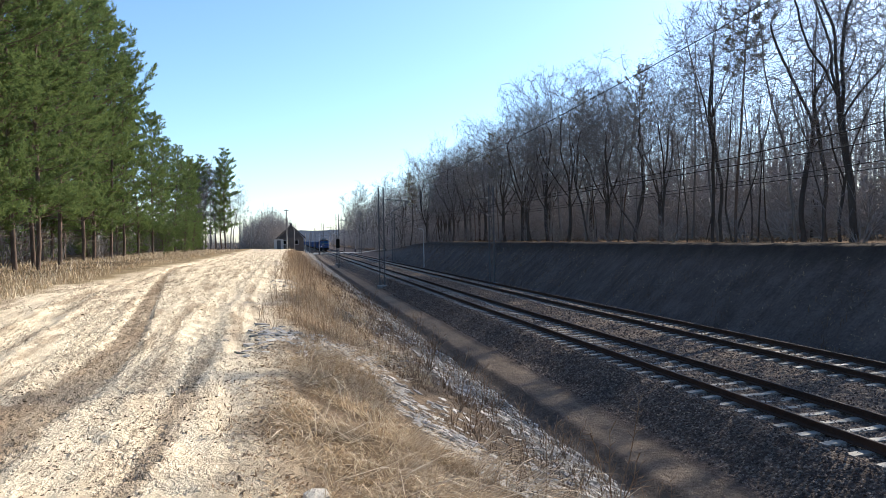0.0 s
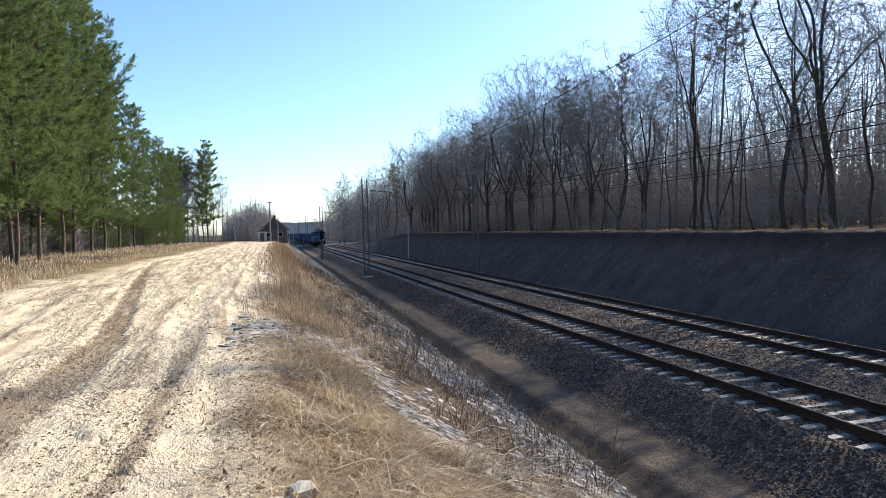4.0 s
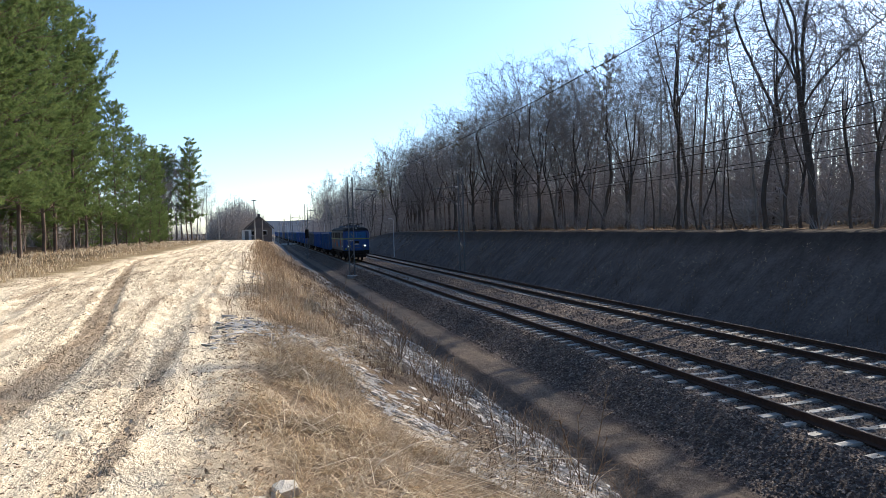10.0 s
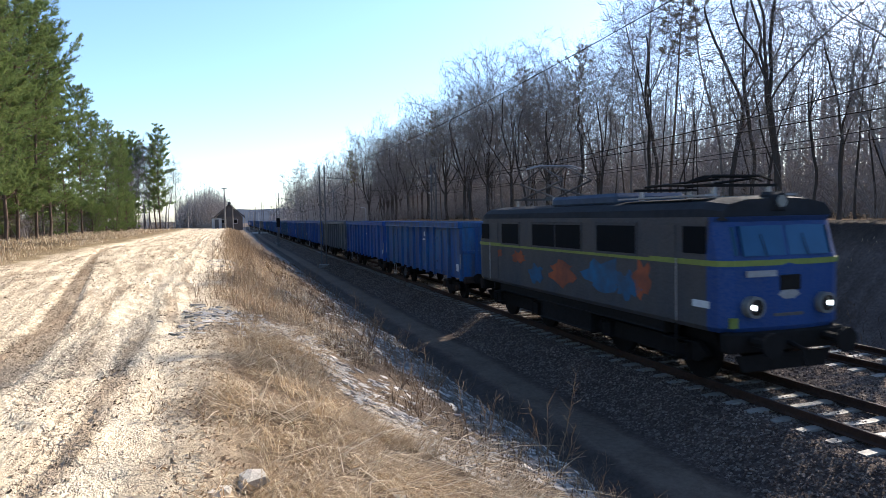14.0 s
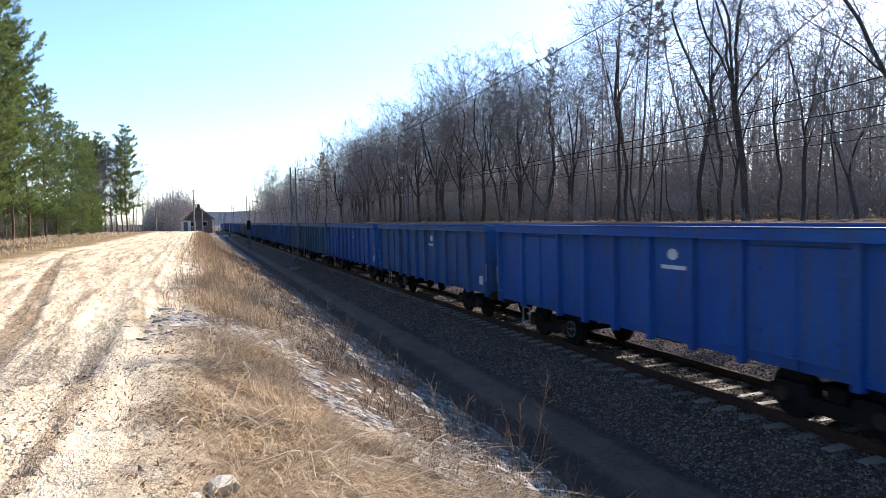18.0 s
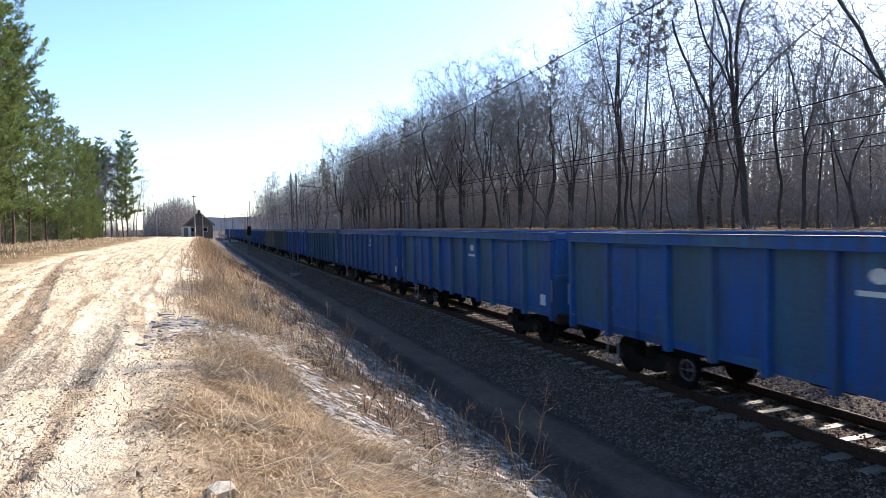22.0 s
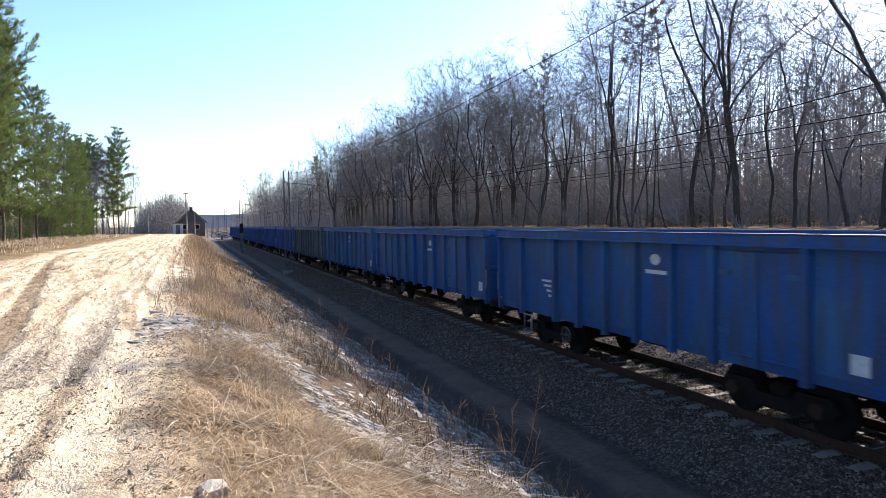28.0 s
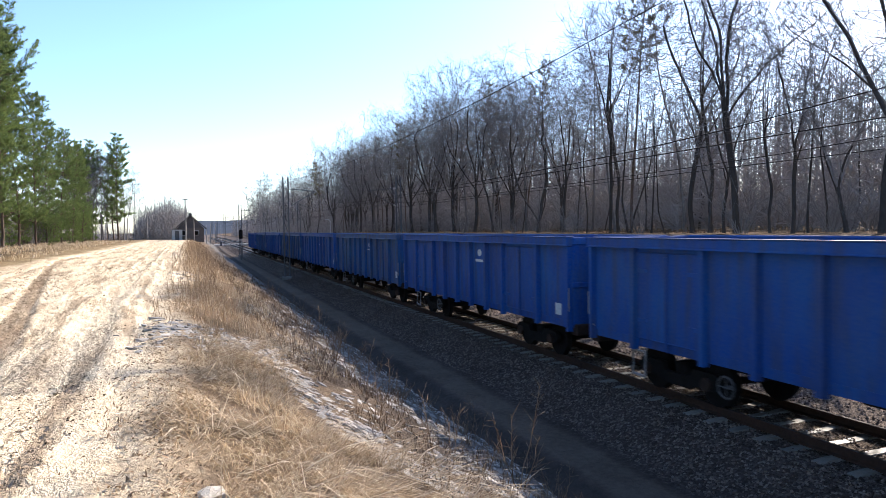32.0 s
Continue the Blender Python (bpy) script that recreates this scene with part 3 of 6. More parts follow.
def broad_tree(seed, height, girth, fork, spread, stems, low=.3, points=1000, lean=.03, twigs=4, steep=.5):
    """A leafless broad tree: stems rise from the fork and grow on into a lumpy crown of clumps with gaps between them."""
    rng, nr = random.Random(seed), np.random.RandomState(seed)
    pos, par = [], []

    def rise(p, d, length, start, up, wob):
        k = start
        n = max(2, int(length / .45))
        for i in range(n):
            d = (d + Vector((rng.gauss(0, wob), rng.gauss(0, wob), rng.gauss(0, wob) + up))).normalized()
            p = p + d * .45
            pos.append(p)
            par.append(k)
            k = len(pos) - 1
        return k

    pos.append(Vector((0, 0, -.35)))
    par.append(-1)
    up = Vector((rng.gauss(0, lean), rng.gauss(0, lean), 1)).normalized()
    top = rise(pos[0], up, height * fork, 0, .02, .05)
    turn = rng.uniform(0, 6.28)
    for i in range(stems):
        a = turn + 6.283 * i / stems + rng.uniform(-.4, .4)
        out = steep * rng.uniform(.5, 1.15) if stems > 1 else .05
        at = top if i < 3 else max(1, top - rng.randrange(0, max(2, int(top * .3))))
        rise(pos[at], Vector((math.cos(a) * out, math.sin(a) * out, 1)).normalized(), height * rng.uniform(.3, .45) if stems > 1 else height * .4, at, .03, .1)
    mid, half = (low + 1) / 2 * height, (1 - low) / 2 * height
    pts = []
    for i in range(44):                            # clumps of the crown
        v = nr.normal(0, 1, 3)
        v *= nr.uniform(.2, .97) / np.linalg.norm(v)
        c = np.array([v[0] * spread * height, v[1] * spread * height, mid + v[2] * half])
        q = nr.normal(0, 1, (points // 44, 3))
        q *= (nr.rand(len(q), 1) ** .4) / np.linalg.norm(q, axis=1, keepdims=True)
        pts.append(c + q * height * np.array([.1, .1, .11]) * nr.uniform(.6, 1.3))
    pts = np.concatenate(pts)
    P = np.array([tuple(p) for p in pos])
    kids = np.bincount([q for q in par if q >= 0], minlength=len(P))
    dist = np.linalg.norm(pts[:, None] - P[None], axis=2)
    near, best = dist.argmin(1), dist.min(1)
    step, kill = height * .021, height * .027
    for turn_ in range(85):
        go = best < height * .5
        if not go.any():
            break
        idx = near[go]
        vec = pts[go] - P[idx]
        vec /= np.linalg.norm(vec, axis=1, keepdims=True) + 1e-9
        total = np.zeros((len(P), 3))
        np.add.at(total, idx, vec)
        g = np.unique(idx)
        g = g[kids[g] < 4]
        if not len(g):
            break
        d = total[g]
        d /= np.linalg.norm(d, axis=1, keepdims=True) + 1e-9
        d += nr.normal(0, .3, d.shape) + np.array([0, 0, .12])
        d /= np.linalg.norm(d, axis=1, keepdims=True)
        fresh = P[g] + d * step
        kids[g] += 1
        kids = np.concatenate([kids, np.zeros(len(g), int)])
        par += g.tolist()
        k0 = len(P)
        P = np.concatenate([P, fresh])
        dn = np.linalg.norm(pts[:, None] - fresh[None], axis=2)
        m = dn.min(1)
        closer = m < best
        near[closer], best[closer] = k0 + dn.argmin(1)[closer], m[closer]
        alive = best > kill
        pts, near, best = pts[alive], near[alive], best[alive]
        if not len(pts):
            break
    par = np.array(par)
    n = len(P)
    tip = .008
    load = np.zeros(n)
    for i in range(n - 1, 0, -1):
        if load[i] == 0:
            load[i] = 1
        load[par[i]] += load[i]
    share = load / load[0]
    r = tip + (girth - tip) * share ** .58
    trunk, crown, fine = [], [], []
    for i in range(1, n):
        q = par[i]
        (trunk if r[i] > .045 else crown).append((P[q], P[i], min(r[q], r[i] * 1.25), r[i]))
    trunk.append((P[0], P[0] + (P[1] - P[0]) * 1.9, girth * 1.45, girth * 1.02))
    thin = np.where((r < .03) & (np.arange(n) > 0))[0]
    ax = P[thin] - P[par[thin]]
    ax /= np.linalg.norm(ax, axis=1, keepdims=True) + 1e-9
    for k in range(twigs):
        d = ax * nr.uniform(.4, 1.1, (len(thin), 1)) + nr.normal(0, .38, ax.shape) + np.array([0, 0, .1])
        d /= np.linalg.norm(d, axis=1, keepdims=True)
        ln = nr.uniform(.4, 1.25, (len(thin), 1)) * height / 18
        p0 = P[thin] - ax * nr.uniform(0, step, (len(thin), 1))
        p1 = p0 + d * ln * .5
        p2 = p1 + (d + nr.normal(0, .25, d.shape)) * ln * .5
        fine += [(u, w, .0048) for u, w in zip(p0, p1)] + [(u, w, .0036) for u, w in zip(p1, p2)]
    tv, tf = tubes(trunk, 7)
    cv, cf = tubes(crown, 3)
    fv, ff = ribbons(fine, seed)
    return mesh_of("trunk", tv, tf, (MAT_BARK,), smooth=True), mesh_of("crown", np.concatenate([cv, fv]), np.concatenate([cf, ff + len(cv)]), (MAT_TWIG,))


def pine(seed, height, low, width, dense=1.0, girth=.13, needles=None):
    """A Scots pine: bare lower stem and a crown of layered boughs, each a flat spray of needle tufts."""
    rng = random.Random(seed)
    trunk, wood, tips = [], [], []
    stem = limb(rng, Vector((0, 0, -.3)), Vector((rng.gauss(0, .02), rng.gauss(0, .02), 1)).normalized(), height, girth, 12, .03, .025)
    for (p, d, r), (q, e, s) in zip(stem, stem[1:]):
        trunk.append((p, q, max(r, .03), max(s, .02)))
    for i in range(14):
        a, h = rng.uniform(0, 6.28), rng.uniform(.06, max(low, .12))
        p = stem[int(h * 12)][0].lerp(stem[int(h * 12) + 1][0], h * 12 % 1)
        wood.append((p, p + Vector((math.cos(a), math.sin(a), rng.uniform(-.3, .3))) * rng.uniform(.4, 1.9), .018, .007))
    whorls = int((1 - low) * height / .62)
    for i in range(whorls):
        h = low + (1 - low) * (i + rng.uniform(-.2, .2)) / whorls
        j = max(0, min(int(h * 12), 11))
        p = stem[j][0].lerp(stem[j + 1][0], min(max(h * 12 - j, 0), 1))
        rel = (1 - h) / (1 - low)
        shape = min(1.0, rel * 2.3 + .22) * (1 - .3 * max(0, rel - .6))
        turn = rng.uniform(0, 6.28)
        boughs = rng.randint(4, 6)
        for k in range(boughs):
            a = turn + 6.283 * k / boughs + rng.uniform(-.35, .35)
            ln = width * shape * rng.uniform(.35, 1.2) * (.85 + .3 * math.sin(i * 1.9 + a * 1.5 + seed)) + .3
            if rng.random() < .12:
                ln *= 1.25
            br = limb(rng, p, Vector((math.cos(a), math.sin(a), rng.uniform(-.1, .55) + .35 * (1 - rel))).normalized(), ln, .032, 4, .1, .12)
            for (p0, d0, r0), (p1, d1, r1) in zip(br, br[1:]):
                wood.append((p0, p1, r0, r1))
            tips.append((br[4][0], br[4][1]))
            for m in range(int((3 + ln * 3.8) * dense)):
                s = rng.uniform(.3, 1.0) * 4
                q = min(int(s), 3)
                c = br[q][0].lerp(br[q + 1][0], s - q)
                d = br[q][1]
                flat = d.cross(Vector((0, 0, 1))).normalized() * rng.choice((-1, 1))
                way = (d * rng.uniform(.3, 1.0) + flat * rng.uniform(.3, 1.0) + Vector((0, 0, rng.uniform(-.25, .75)))).normalized()
                l2 = rng.uniform(.2, .42) * ln * (1.25 - s / 4) + .12
                end = c + way * l2
                wood.append((c, end, .01, .006))
                tips.append((end, (way + Vector((0, 0, .35))).normalized()))
                if l2 > .42:
                    tips.append((c.lerp(end, .55) + Vector((0, 0, .03)), (way + Vector((0, 0, .5))).normalized()))
    nr = np.random.RandomState(seed)
    c = np.array([t[0] for t in tips])
    d = np.array([t[1] for t in tips])
    per = 24
    n = len(c) * per
    cc, dd = np.repeat(c, per, 0), np.repeat(d, per, 0)
    way = dd * .75 + nr.normal(0, .55, (n, 3))
    way /= np.linalg.norm(way, axis=1, keepdims=True)
    side = np.cross(way, nr.normal(0, 1, (n, 3)))
    side /= np.linalg.norm(side, axis=1, keepdims=True) + 1e-9
    ln = nr.uniform(.1, .24, (n, 1))
    base = cc + dd * nr.uniform(-.22, .12, (n, 1)) + nr.normal(0, .03, (n, 3))
    v = np.stack([base - side * .021, base + side * .021, base + way * ln], 1).reshape(-1, 3)
    tv, tf = tubes(trunk, 7)
    wv, wf = tubes(wood, 3)
    return mesh_of("trunk", tv, tf, (MAT_PINEBARK,), smooth=True), mesh_of("branchwork", wv, wf, (MAT_PINEBARK,)), mesh_of("crown", v, np.arange(n * 3).reshape(-1, 3), (needles or MAT_NEEDLE,))


def bush(seed, height, spread, stems, twigs, thick):
    """A leafless shrub of many thin stems."""
    rng = random.Random(seed)
    wood, fine = [], []
    for i in range(stems):
        a = rng.uniform(0, 6.28)
        b = Vector((math.cos(a), math.sin(a), 0)) * rng.uniform(0, spread * .3)
        st = limb(rng, b, Vector((math.cos(a) * spread / height, math.sin(a) * spread / height, 1)).normalized(), height * rng.uniform(.5, 1.1), thick, 5, .02, .13)
        wood += [(p0, p1, r0, max(r1, .005)) for (p0, d0, r0), (p1, d1, r1) in zip(st, st[1:])]
        for k in range(twigs):
            s = rng.uniform(.25, 1) * 5
            q = min(int(s), 4)
            p = st[q][0].lerp(st[q + 1][0], s - q)
            tw = limb(rng, p, aside(rng, st[q][1], rng.uniform(.3, 1.0)), rng.uniform(.2, .5) * height * .5, .006, 2, .05, .2)
            fine += [(p0, p1, thick * .45) for (p0, d0, r0), (p1, d1, r1) in zip(tw, tw[1:])]
    wv, wf = tubes(wood, 3)
    fv, ff = ribbons(fine, seed)
    return wv, wf, fv, ff


def bush_meshes(seed, height, spread, stems, twigs, mat, thick=.02):
    wv, wf, fv, ff = bush(seed, height, spread, stems, twigs, thick)
    return mesh_of("brushwood", wv, wf, (mat,)), mesh_of("spray", fv, ff, (mat,))


def set_tree(name, meshes, label, category, group, x, y, turn, size, names=("trunk", "crown"), tilt=(0, 0)):
    t = thing(name, label, category, group, at=pose(x, y, float(land(x, y, False)), tilt[0], tilt[1], turn) @ Matrix.Scale(size, 4))
    for n, me in zip(names, meshes):
        tagged(part(n, me, None, t), kind="stuff" if n in ("branchwork", "spray", "brushwood") else "")
    return t


DENSE_OAKS = [broad_tree(41 + i, 18, .19, .25, .27, 7, .22, 2600, .03, 4, .6) for i in range(2)]
SPREAD_OAKS = [broad_tree(11, 18, .2, .09, .2, 6, .2, 2300, .04, 4, .5), broad_tree(12, 18, .14, .34, .21, 6, .24, 2000, .03, 4, .5)]
TALL_OAKS = [broad_tree(15 + i, 18, .115, (.38, .3, .48)[i], (.15, .18, .16)[i], (4, 5, 4)[i], (.24, .2, .27)[i], 1400, .03, 4, .32) for i in range(3)]
OLD_OAK = broad_tree(21, 19, .165, .4, .23, 5, .24, 1300, .02, 3, .4)
SMALL_TREE = broad_tree(24, 9, .08, .3, .3, 5, .32, 1500, .03, 4, .5)
OAKS = TALL_OAKS + SPREAD_OAKS
BIRCHES = [bare_tree(31 + i, 20, .13, "birch") for i in range(3)]
POLES = [bare_tree(51 + i, 15, .1, "pole") for i in range(3)]
PINES = [pine(71 + i, 20, (.15, .13, .18, .1)[i], (3.2, 3.0, 3.4, 2.8)[i], 1.0) for i in range(4)]
THIN_PINES = [pine(91 + i, 20, .58, 1.9, .45, .11, MAT_DRYNEEDLE) for i in range(2)]
LONE = pine(97, 20, .2, 2.6, 1.3, .16)
YOUNG = [pine(121 + i, 7, .08, 1.9, .8, .07) for i in range(2)]
SHRUBS = [bush_meshes(101 + i, 2.6, 1.3, 16, 9, MAT_TWIG) for i in range(3)]
wood_rng = random.Random(5)
GROUP = "bare woodland trees"


def oak(x, y, s, meshes=None, tilt=(0, 0), label="tall leafless oak with a dark trunk and spreading limbs"):
    set_tree("oak_tree", meshes or wood_rng.choice(OAKS), label, "tree", GROUP, x, y, wood_rng.uniform(0, 360), s, tilt=tilt)


def birch(x, y, s):
    set_tree("birch_tree", wood_rng.choice(BIRCHES), "slim leafless birch with fine hanging twigs", "tree", GROUP, x, y, wood_rng.uniform(0, 360), s)


def pole(x, y, s, tilt=(0, 0)):
    set_tree("young_tree", wood_rng.choice(POLES), "thin leafless young tree", "tree", GROUP, x, y, wood_rng.uniform(0, 360), s, tilt=tilt)


def plant_forest():
    """The bare wood on the far bank: the trees along its edge first."""
    for x, y, s, me in ((25.9, 47.9, .95, SPREAD_OAKS[0]), (26.0, 44.2, 1.02, TALL_OAKS[1]), (25.8, 37.9, 1.08, TALL_OAKS[0]), (26.9, 38.6, 1.1, TALL_OAKS[2]), (25.9, 30.2, 1.05, SPREAD_OAKS[1]),
                        (26.2, 29.1, 1.0, TALL_OAKS[2]), (25.7, 27.6, .78, TALL_OAKS[1]), (25.6, 26.7, 1.15, OLD_OAK), (25.5, 24.5, .8, TALL_OAKS[2]), (25.6, 23.3, 1.1, TALL_OAKS[1]), (25.4, 18.9, 1.1, OLD_OAK),
                        (25.8, 52.5, .9, TALL_OAKS[2]), (26.3, 57.5, .95, TALL_OAKS[0])):
        oak(x, y, s * (.87 if y > 25.5 else .72), me)
    set_tree("leaning_tree", POLES[1], "bare tree leaning far over along the wood's edge", "tree", GROUP, 25.3, 16.3, 20, 1.25, tilt=(-27, 0))
    set_tree("small_tree", SMALL_TREE, "small round-headed bare tree at the wood's edge", "tree", GROUP, 25.4, 20.4, 40, 1.0)
    spots = [(25.8, 72.0, 1.0), (29.5, 50.5, .85), (29, 59, .9)]
    y = 62.0
    while y < 136:
        spots.append((25.8 + wood_rng.random() * 2.5, y, wood_rng.uniform(.93, 1.06)))
        spots.append((30 + wood_rng.random() * 3, y + 2, wood_rng.uniform(.95, 1.12)))
        y += wood_rng.uniform(5.5, 7.5)
    for i, (x, y, s) in enumerate(spots):
        if abs(y - 72) > 3 or x < 25.9 or x > 29:
            set_tree("oak_tree", DENSE_OAKS[i % 2], "broad leafless oak with a dense round crown of twigs", "tree", GROUP, x, y, wood_rng.uniform(0, 360), s)
    for x, y, s in ((28, 61.5, .92), (27.5, 66.5, .9), (28.5, 55, .88), (29, 45, .8), (28, 40.5, .8), (28, 93, .85), (27, 103, .8), (29, 34.5, .8), (30, 76, .85)):
        birch(x, y, s)
    for x, y, s, t in ((25.6, 50.2, .55, 0), (26, 42.3, .6, 0), (25.8, 40.7, .65, 0), (25.6, 35.4, .7, 0), (25.6, 33.4, .6, 0), (25.4, 31.9, .5, 14), (25.4, 28.4, .6, 16), (25.5, 22.4, .6, -4), (25.5, 21.4, .5, 0), (26, 55, .6, 0), (25.5, 64, .5, 5), (25.6, 70.5, .6, 0), (26.2, 36.5, .75, 0)):
        pole(x, y, s, (t, 0))
    for x, y, s in ((27.5, 38.0, .93), (29.5, 57, .8), (31, 66, .8), (26, 84, .75), (30, 110, .8), (27, 128, .85), (26, 140, .8), (27, 150, .8)):
        set_tree("slender_pine", wood_rng.choice(THIN_PINES), "slender pine with a sparse crown among bare trees", "tree", GROUP, x, y, wood_rng.uniform(0, 360), s, ("trunk", "branchwork", "crown"))
    y = 9.0
    while y < 330:
        for x0 in (29, 33, 38)[:3 if y < 125 else 2]:
            x, yy, r = x0 + wood_rng.uniform(-2, 2), y + wood_rng.uniform(-2, 2), wood_rng.random()
            if y > 125:
                (oak if r < .45 else birch if r < .7 else pole)(x - 3, yy, wood_rng.uniform(.95, 1.15) if r < .5 else wood_rng.uniform(.95, 1.35))
            elif y < 62 and wood_rng.random() < .45:
                (oak if r < .15 else birch if r < .3 else pole)(x + 2, yy, wood_rng.uniform(.5, .8) if r < .4 else wood_rng.uniform(.4, .7))
        y += wood_rng.uniform(4.0, 5.5) * (1 if y < 130 else 1.7)
    for i in range(40):
        pole(wood_rng.uniform(42, 75), wood_rng.uniform(8, 190), wood_rng.uniform(1.0, 1.4))
    for i in range(60):
        x, yy = 24.3 + wood_rng.random() ** 2 * 9, 12 + wood_rng.random() * 115
        set_tree("bare_shrub", wood_rng.choice(SHRUBS), "low leafless brown shrub at the wood's edge", "shrub", "undergrowth shrubs", x, yy, wood_rng.uniform(0, 360), wood_rng.uniform(.5, 1.3), ("brushwood", "spray"))


def plant_pines():
    """The pine wood along the sandy track."""
    spots = [(-15.2, 42, 1.15), (-14.9, 44.5, 1.1), (-16.6, 54, 1.2), (-17.3, 62, 1.22), (-17.5, 66, 1.27), (-16.6, 49, 1.15), (-17.8, 73, 1.2), (-18.2, 80, 1.12), (-18.4, 88, 1.02), (-18.2, 96, .95), (-18.5, 104, .85), (-18.2, 113, .85),
             (-17.8, 122, .8), (-15.0, 37, 1.15), (-15.2, 31.5, 1.15), (-15.7, 27, 1.15), (-17.8, 130, .75)]
    for i in range(24):
        y = 26 + wood_rng.random() * 108
        spots.append((-18.5 - y * .02 - wood_rng.random() ** 1.3 * 20, y, wood_rng.uniform(.95, 1.2) * (1 if y < 85 else .85)))
    for x, y, s in spots:
        set_tree("pine_tree", wood_rng.choice(PINES), "green Scots pine with a bare lower trunk", "tree", "pine trees", x, y, wood_rng.uniform(0, 360), s, ("trunk", "branchwork", "crown"))
    # unseen pines added behind the view to hold back sky light from the shaded sides
    for i in range(9):
        spots_y = -44 + i * 7.4
        set_tree("pine_tree", wood_rng.choice(PINES), "unseen Scots pine behind the view, added to block sky light", "tree", "pine trees", -15.5 - wood_rng.random() * 9, spots_y, wood_rng.uniform(0, 360), wood_rng.uniform(1.0, 1.2), ("trunk", "branchwork", "crown"))
    for i in range(26):
        y = 92 + wood_rng.random() * 62
        set_tree("young_pine", YOUNG[i % 2], "young bushy pine under the tall ones", "tree", "young pines", -14.5 - (y - 90) * .04 - wood_rng.random() * 12, y, wood_rng.uniform(0, 360), wood_rng.uniform(.5, 1.0), ("trunk", "branchwork", "crown"))
    for x, y, s in ((-14.0, 150, 1.08), (-15.2, 154, .95), (-19.0, 150, 1.0), (-21.0, 152, 1.0), (-20.0, 157, .95), (-22.5, 148, .85)):
        set_tree("pine_tree", LONE, "lone tall pine at the end of the wood", "tree", "pine trees", x, y, wood_rng.uniform(0, 360), s, ("trunk", "branchwork", "crown"))
    for x, y, s in ((-13.2, 152, .85), (-15.8, 151, .95), (-17.4, 153, .9), (-18.6, 149, .9), (-12.5, 150, .75), (-11.5, 154, .65), (-16.5, 148, .8), (-20, 146, .85), (-21.5, 138, .7), (-19, 140, .6)):
        birch(x, y, s)
    for x, y, s in ((-18.2, 151, .92), (-20.4, 153, .9), (-16.6, 155, .85)):
        set_tree("slender_pine", THIN_PINES[0], "slender brownish pine at the end of the wood", "tree", "pine trees", x, y, wood_rng.uniform(0, 360), s, ("trunk", "branchwork", "crown"))
    for i in range(44):
        y = 24 + wood_rng.random() * 110
        set_tree("young_pine", YOUNG[i % 2], "young bushy pine under the tall ones", "tree", "young pines", -17.5 - y * .02 - wood_rng.random() * 16, y, wood_rng.uniform(0, 360), wood_rng.uniform(.6, 1.1), ("trunk", "branchwork", "crown"))
    for i in range(16):
        y = 36 + i * 6.5
        set_tree("bare_shrub", wood_rng.choice(SHRUBS), "brown leafless bush under the pines", "shrub", "undergrowth shrubs", -16.5 - y * .03 - wood_rng.random() * 3, y, wood_rng.uniform(0, 360), wood_rng.uniform(.6, 1.6), ("brushwood", "spray"))


def distant_woods():
    """The depth of the bare wood: stems and brush past counting."""
    nr = np.random.RandomState(3)
    n = 5400
    x = np.concatenate([30 + nr.rand(n) * 45, nr.uniform(-18, -1, 800), nr.uniform(-75, -24, 900), nr.uniform(-190, -19, 700), nr.uniform(-16, 2, 200), 23 + nr.rand(1300) * 30])
    y = np.concatenate([-10 + nr.rand(n) ** .85 * 290, nr.uniform(230, 290, 800), nr.uniform(20, 240, 900), nr.uniform(190, 320, 700), nr.uniform(250, 300, 200), nr.uniform(130, 460, 1300)])
    k = len(x)
    keep = ~((np.abs(x - 12) < np.where(y > 130, 10.5, 14)) & (y < 480)) | (y > 200) & (x < 3)
    x, y = x[keep], y[keep]
    k = len(x)
    z = land(x, y, False)
    h = nr.uniform(.4, 1, k) * np.where((y > 130) & (x > 20), 17, np.minimum(17, np.maximum((x - 20) * np.where(y > 75, .8, .74), 5)))
    h = np.where((x < 3) & (y > 200), (16 - np.abs(x + 8) * .6) * nr.uniform(.6, 1, k), np.where(x < 3, np.minimum(h, 6) + np.where(y > 185, 5, 0), h))
    base = np.stack([x, y, z - .2], 1)
    tip = base + np.stack([nr.normal(0, .5, k), nr.normal(0, .5, k), h], 1)
    stems = [(a, b, .025 + .005 * hh, .01) for a, b, hh in zip(base, tip, h)]
    v1, f1 = tubes(stems, 3)
    per = 58
    t = .05 + .95 * nr.uniform(0, 1, (k, per, 1)) ** 1.5
    p = base[:, None] + (tip - base)[:, None] * t
    d = nr.normal(0, 1, (k, per, 3)) * np.array([1, 1, .5]) + np.array([0, 0, .8])
    d *= (nr.uniform(.6, 2.4, (k, per, 1)) * (1.35 - t)) / np.linalg.norm(d, axis=2, keepdims=True)
    p, d = p.reshape(-1, 3), d.reshape(-1, 3)
    side = np.cross(d, nr.normal(0, 1, d.shape))
    side /= np.linalg.norm(side, axis=1, keepdims=True)
    v2 = np.stack([p - side * .036, p + side * .036, p + d], 1).reshape(-1, 3)
    f2 = np.arange(len(v2)).reshape(-1, 3) + len(v1)
    me = mesh_of("distant_woods", np.concatenate([v1, v2]), f1.tolist() + f2.tolist(), (MAT_BRUSH,))
    thing("distant_woods", "brown tangle of bare trees deep in the wood", "woods", kind="stuff", data=me)


plant_forest()
plant_pines()
distant_woods()


